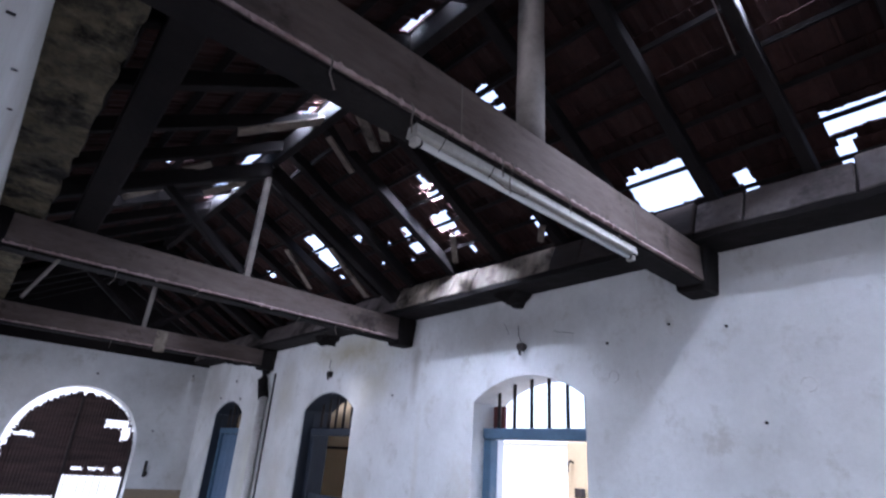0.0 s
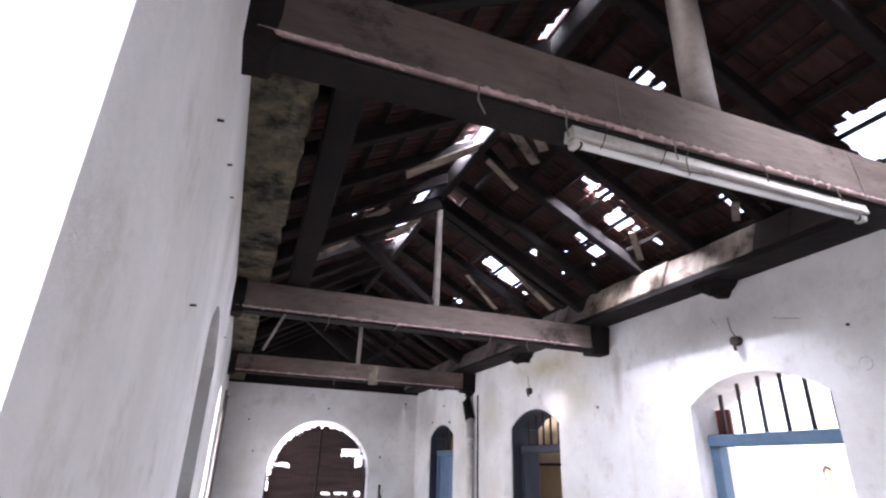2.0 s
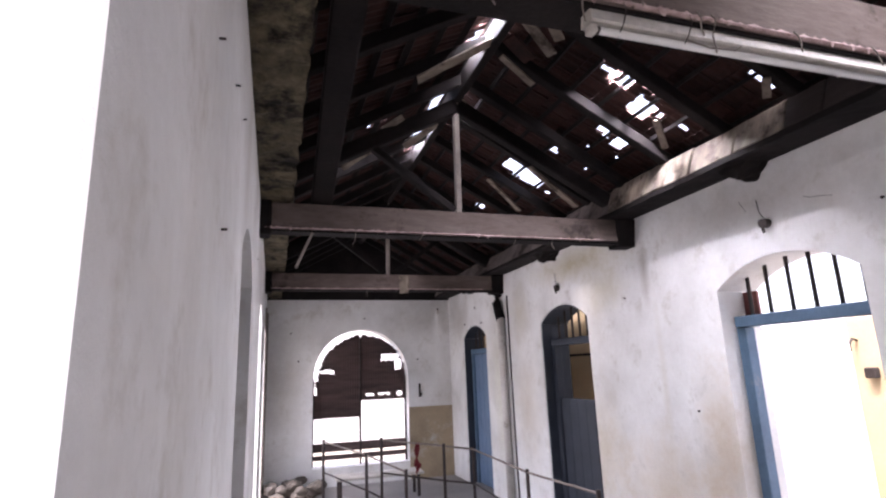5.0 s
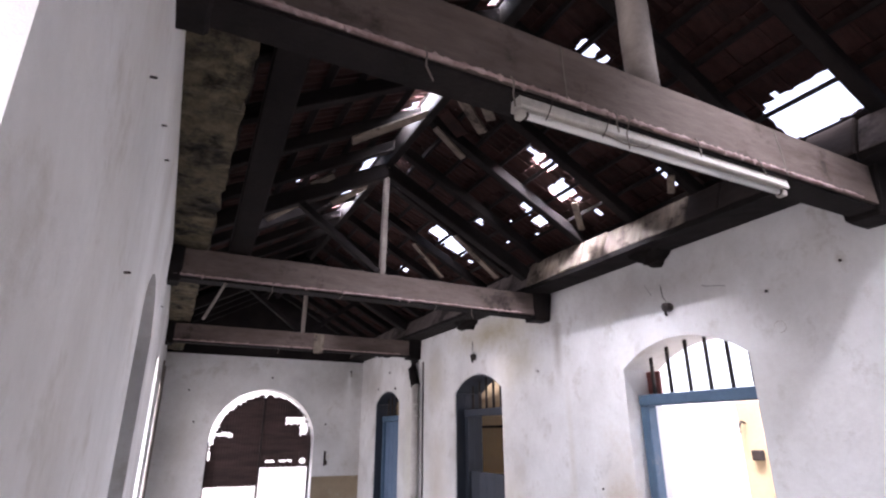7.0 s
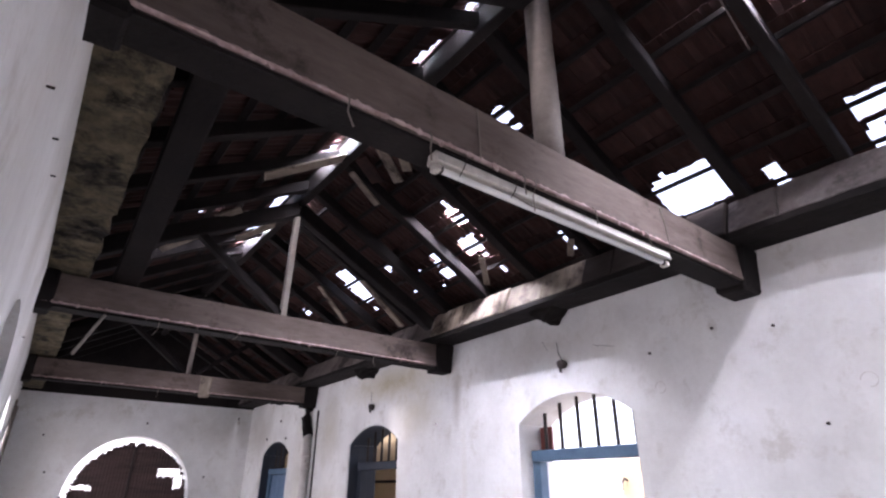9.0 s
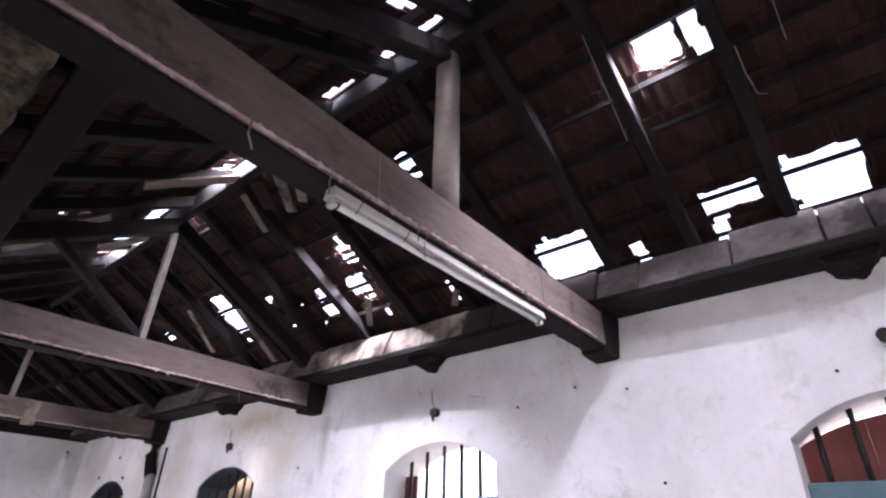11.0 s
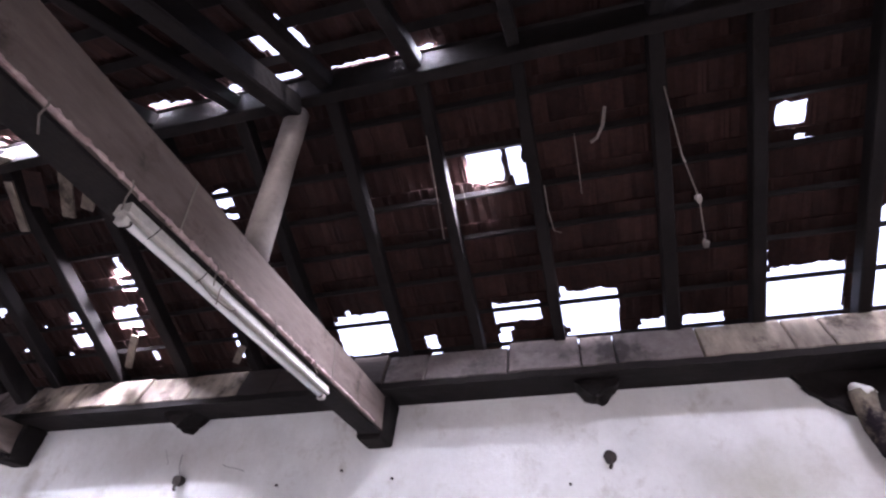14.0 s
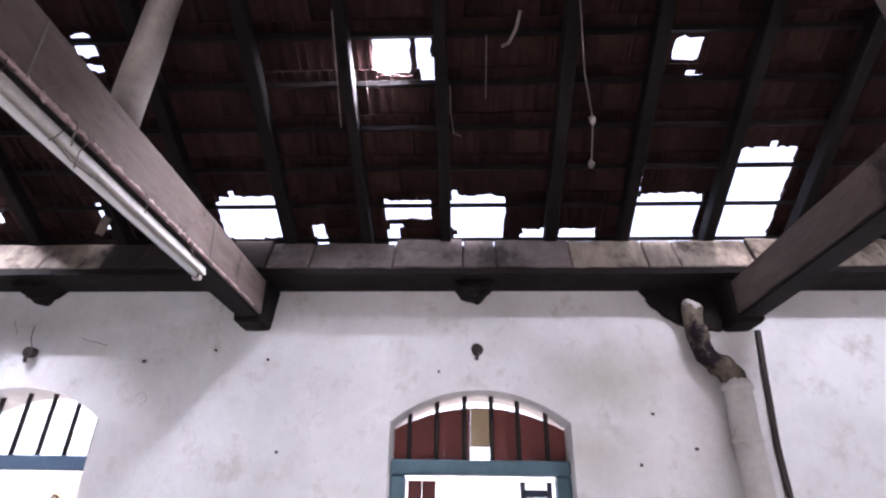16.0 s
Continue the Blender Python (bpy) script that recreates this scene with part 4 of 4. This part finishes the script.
# ---- barrier rails and rubble on the floor ----
def barrier(points, tops, label):
    t = thing("barrier_rail", label, "barrier", "barrier rails on the floor")
    tips = [Vector((x, y, z)) for (x, y), z in zip(points, tops)]
    for p in tips:
        part("post", rod(bmesh.new(), [(p.x, p.y, FZ), (p.x, p.y, p.z + 0.03)], 0.02, 8), IRON, t)
        part("foot", rod(bmesh.new(), [(p.x, p.y, FZ), (p.x, p.y, FZ + 0.015)], 0.09, 12), IRON, t)
    for a, b in zip(tips, tips[1:]):
        part("rail", rod(bmesh.new(), [a, b], 0.012, 8), POSTPAINT, t)
        part("rail", rod(bmesh.new(), [a - Vector((0, 0, 0.42)), b - Vector((0, 0, 0.42))], 0.012, 8), IRON, t)
    return t


barrier([(1.45, 7.6), (2.15, 7.0), (2.55, 7.0), (2.46, 5.2), (2.62, 4.2)], [0.68, 0.62, 0.55, 0.56, 0.54], "dark metal barrier posts joined by pale thin rails")
barrier([(0.75, 8.4), (1.18, 7.2), (1.55, 6.6)], [0.62, 0.56, 0.42], "low metal barrier with bent pale rails")
t = thing("cloth", "faded red cloth hung over a barrier rail", "cloth")
bm = bmesh.new()
n = 8
rows = []
for k in range(n + 1):
    z = 0.66 - 0.38 * k / n
    rows.append([bm.verts.new((1.83 + (0.045 + 0.02 * math.sin(1.3 * k)) * i / 4 + 0.018 * math.sin(1.9 * k + 0.6 * i), 7.265 - 0.05 * i / 4 + 0.022 * math.sin(2.3 * i + 1.7 * k), z)) for i in range(5)])
for a, b in zip(rows, rows[1:]):
    for i in range(4):
        bm.faces.new((a[i], a[i + 1], b[i + 1], b[i]))
bmesh.ops.solidify(bm, geom=bm.faces[:], thickness=0.006)
part("sheet", bm, RED, t)
t = thing("bench", "low pale bench standing under the arch", "bench")
part("seat", box((0.95, 8.55, 0.02), (2.30, 8.95, 0.06), 0.008), WHITEMETAL, t)
for x in (1.02, 2.22):
    for y in (8.60, 8.90):
        part("leg", box((x - 0.02, y - 0.02, FZ), (x + 0.02, y + 0.02, 0.019), 0.004), IRON, t)
rs = random.Random(3)
for k in range(26):
    bm = bmesh.new()
    r = rs.uniform(0.05, 0.13)
    bmesh.ops.create_icosphere(bm, subdivisions=2, radius=r, matrix=Matrix.Diagonal((1.0, rs.uniform(0.7, 1.2), rs.uniform(0.5, 0.8), 1)))
    roughen(bm, r * 0.35, 9 + k)
    ob = part("rubble_lump", bm, RUBBLE)
    ob.location = (rs.uniform(0.02, 0.75), rs.uniform(8.9, 9.75), FZ + r * 0.5 + (0.12 if k > 15 else 0))
    tagged(ob, "lump of grey plaster rubble on the floor", "rubble", "rubble by the end wall")

# loose pale boards hanging in the roof
def loose_board(a, b, w, material=None, label="loose bleached board hanging under the tiles"):
    ob = part("loose_board", roughen(bar_between(bmesh.new(), a, b, w, 0.018, (0.3, 0, 1), 0.003), 0.006, 7), material or PALEWOOD)
    tagged(ob, label, "loose board", "loose boards in the roof")


loose_board(on_roof(1, 0.20, 3.42, -0.165), on_roof(1, 0.54, 3.49, -0.165), 0.06)
loose_board(on_roof(1, 0.17, 2.96, -0.165), on_roof(1, 0.50, 3.10, -0.17), 0.085)
loose_board(on_roof(1, 0.22, 2.76, -0.16), on_roof(1, 0.47, 2.94, -0.17), 0.075)
loose_board(on_roof(1, 0.16, 3.19, -0.175), on_roof(1, 0.40, 3.27, -0.165), 0.13, TILE, "slipped clay tile caught among the rafters")
loose_board(on_roof(1, 1.42, 3.06, -0.165), on_roof(1, 1.68, 3.25, -0.165), 0.05)
loose_board(on_roof(1, 1.60, 2.25, -0.165), on_roof(1, 1.73, 2.36, -0.165), 0.05)
loose_board(on_roof(1, 0.14, 4.22, -0.16), on_roof(1, 0.56, 4.29, -0.165), 0.05)
loose_board(on_roof(1, 1.08, 4.55, -0.16), on_roof(1, 1.76, 4.71, -0.16), 0.07)
loose_board(on_roof(1, 0.88, 5.20, -0.16), on_roof(1, 1.42, 5.46, -0.16), 0.06)
loose_board(on_roof(-1, 1.19, 4.80, -0.17), on_roof(-1, 0.80, 4.56, -0.17), 0.06)
loose_board(on_roof(-1, 0.88, 4.22, -0.17), on_roof(-1, 0.70, 4.12, -0.17), 0.07)
loose_board(on_roof(-1, 0.75, 3.46, -0.17), on_roof(-1, 0.08, 3.28, -0.17), 0.09)
loose_board(on_roof(-1, 0.44, 5.0, -0.17), on_roof(-1, 0.06, 4.66, -0.17), 0.07)
loose_board((0.275, 4.20, 2.688), (0.155, 4.20, 2.40), 0.05, POSTPAINT, "short pale knee brace under a tie beam")
t = thing("loose_timber", "dark fallen timber leaning between tie beam and roof", "loose timber")
part("timber", roughen(bar_between(bmesh.new(), (0.27, 1.55, 3.305), (0.345, 4.29, 2.952), 0.16, 0.075, (0, 0, 1), 0.01), 0.006, 5), DARKWOOD, t)

# hairline cracks in the plaster
rs = random.Random(21)
for y, z, dy, dz, n in ((2.45, 2.60, -0.06, -0.01, 5), (2.95, 2.72, -0.02, -0.05, 4)):
    pts = []
    for k in range(n):
        pts.append((XE - 0.0005, y, z))
        y += dy * rs.uniform(0.4, 1.2) + rs.uniform(-0.03, 0.03)
        z += dz * rs.uniform(0.4, 1.2) + rs.uniform(-0.02, 0.02)
    ob = part("plaster_crack", rod(bmesh.new(), pts, 0.0016, 5), IRON)
    tagged(ob, "hairline crack in the old wall plaster", "crack", "cracks in the plaster")

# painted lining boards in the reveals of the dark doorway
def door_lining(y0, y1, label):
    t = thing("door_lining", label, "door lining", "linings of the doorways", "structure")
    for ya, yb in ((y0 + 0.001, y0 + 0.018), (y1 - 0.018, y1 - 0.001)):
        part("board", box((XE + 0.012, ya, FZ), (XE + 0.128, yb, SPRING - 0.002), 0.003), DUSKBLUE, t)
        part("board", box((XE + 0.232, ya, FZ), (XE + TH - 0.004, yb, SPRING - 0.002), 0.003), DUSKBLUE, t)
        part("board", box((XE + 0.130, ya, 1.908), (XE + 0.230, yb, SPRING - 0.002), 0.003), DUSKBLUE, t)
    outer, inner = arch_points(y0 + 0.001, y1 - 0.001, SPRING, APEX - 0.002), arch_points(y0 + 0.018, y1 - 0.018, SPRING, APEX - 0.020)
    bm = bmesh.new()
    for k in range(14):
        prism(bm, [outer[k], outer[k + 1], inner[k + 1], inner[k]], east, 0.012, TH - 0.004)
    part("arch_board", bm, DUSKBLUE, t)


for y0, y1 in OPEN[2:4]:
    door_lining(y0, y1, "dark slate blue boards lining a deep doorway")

# offcut nailed over the face of a far tie beam, and a bracket on the end wall
ob = part("offcut", roughen(box((1.66, 7.222, 2.64), (1.79, 7.238, 2.90), 0.004), 0.008, 9), PALEWOOD)
tagged(ob, "pale board offcut nailed on a tie beam", "board offcut")
t = thing("wall_bracket", "small dark iron bracket on the end wall", "wall bracket")
part("plate", box((2.595, YN - 0.012, 1.10), (2.635, YN - 0.001, 1.34), 0.003), IRON, t)
part("arm", rod(bmesh.new(), [(2.615, YN - 0.01, 1.14), (2.615, YN - 0.07, 1.15), (2.615, YN - 0.08, 1.19)], 0.012), IRON, t)

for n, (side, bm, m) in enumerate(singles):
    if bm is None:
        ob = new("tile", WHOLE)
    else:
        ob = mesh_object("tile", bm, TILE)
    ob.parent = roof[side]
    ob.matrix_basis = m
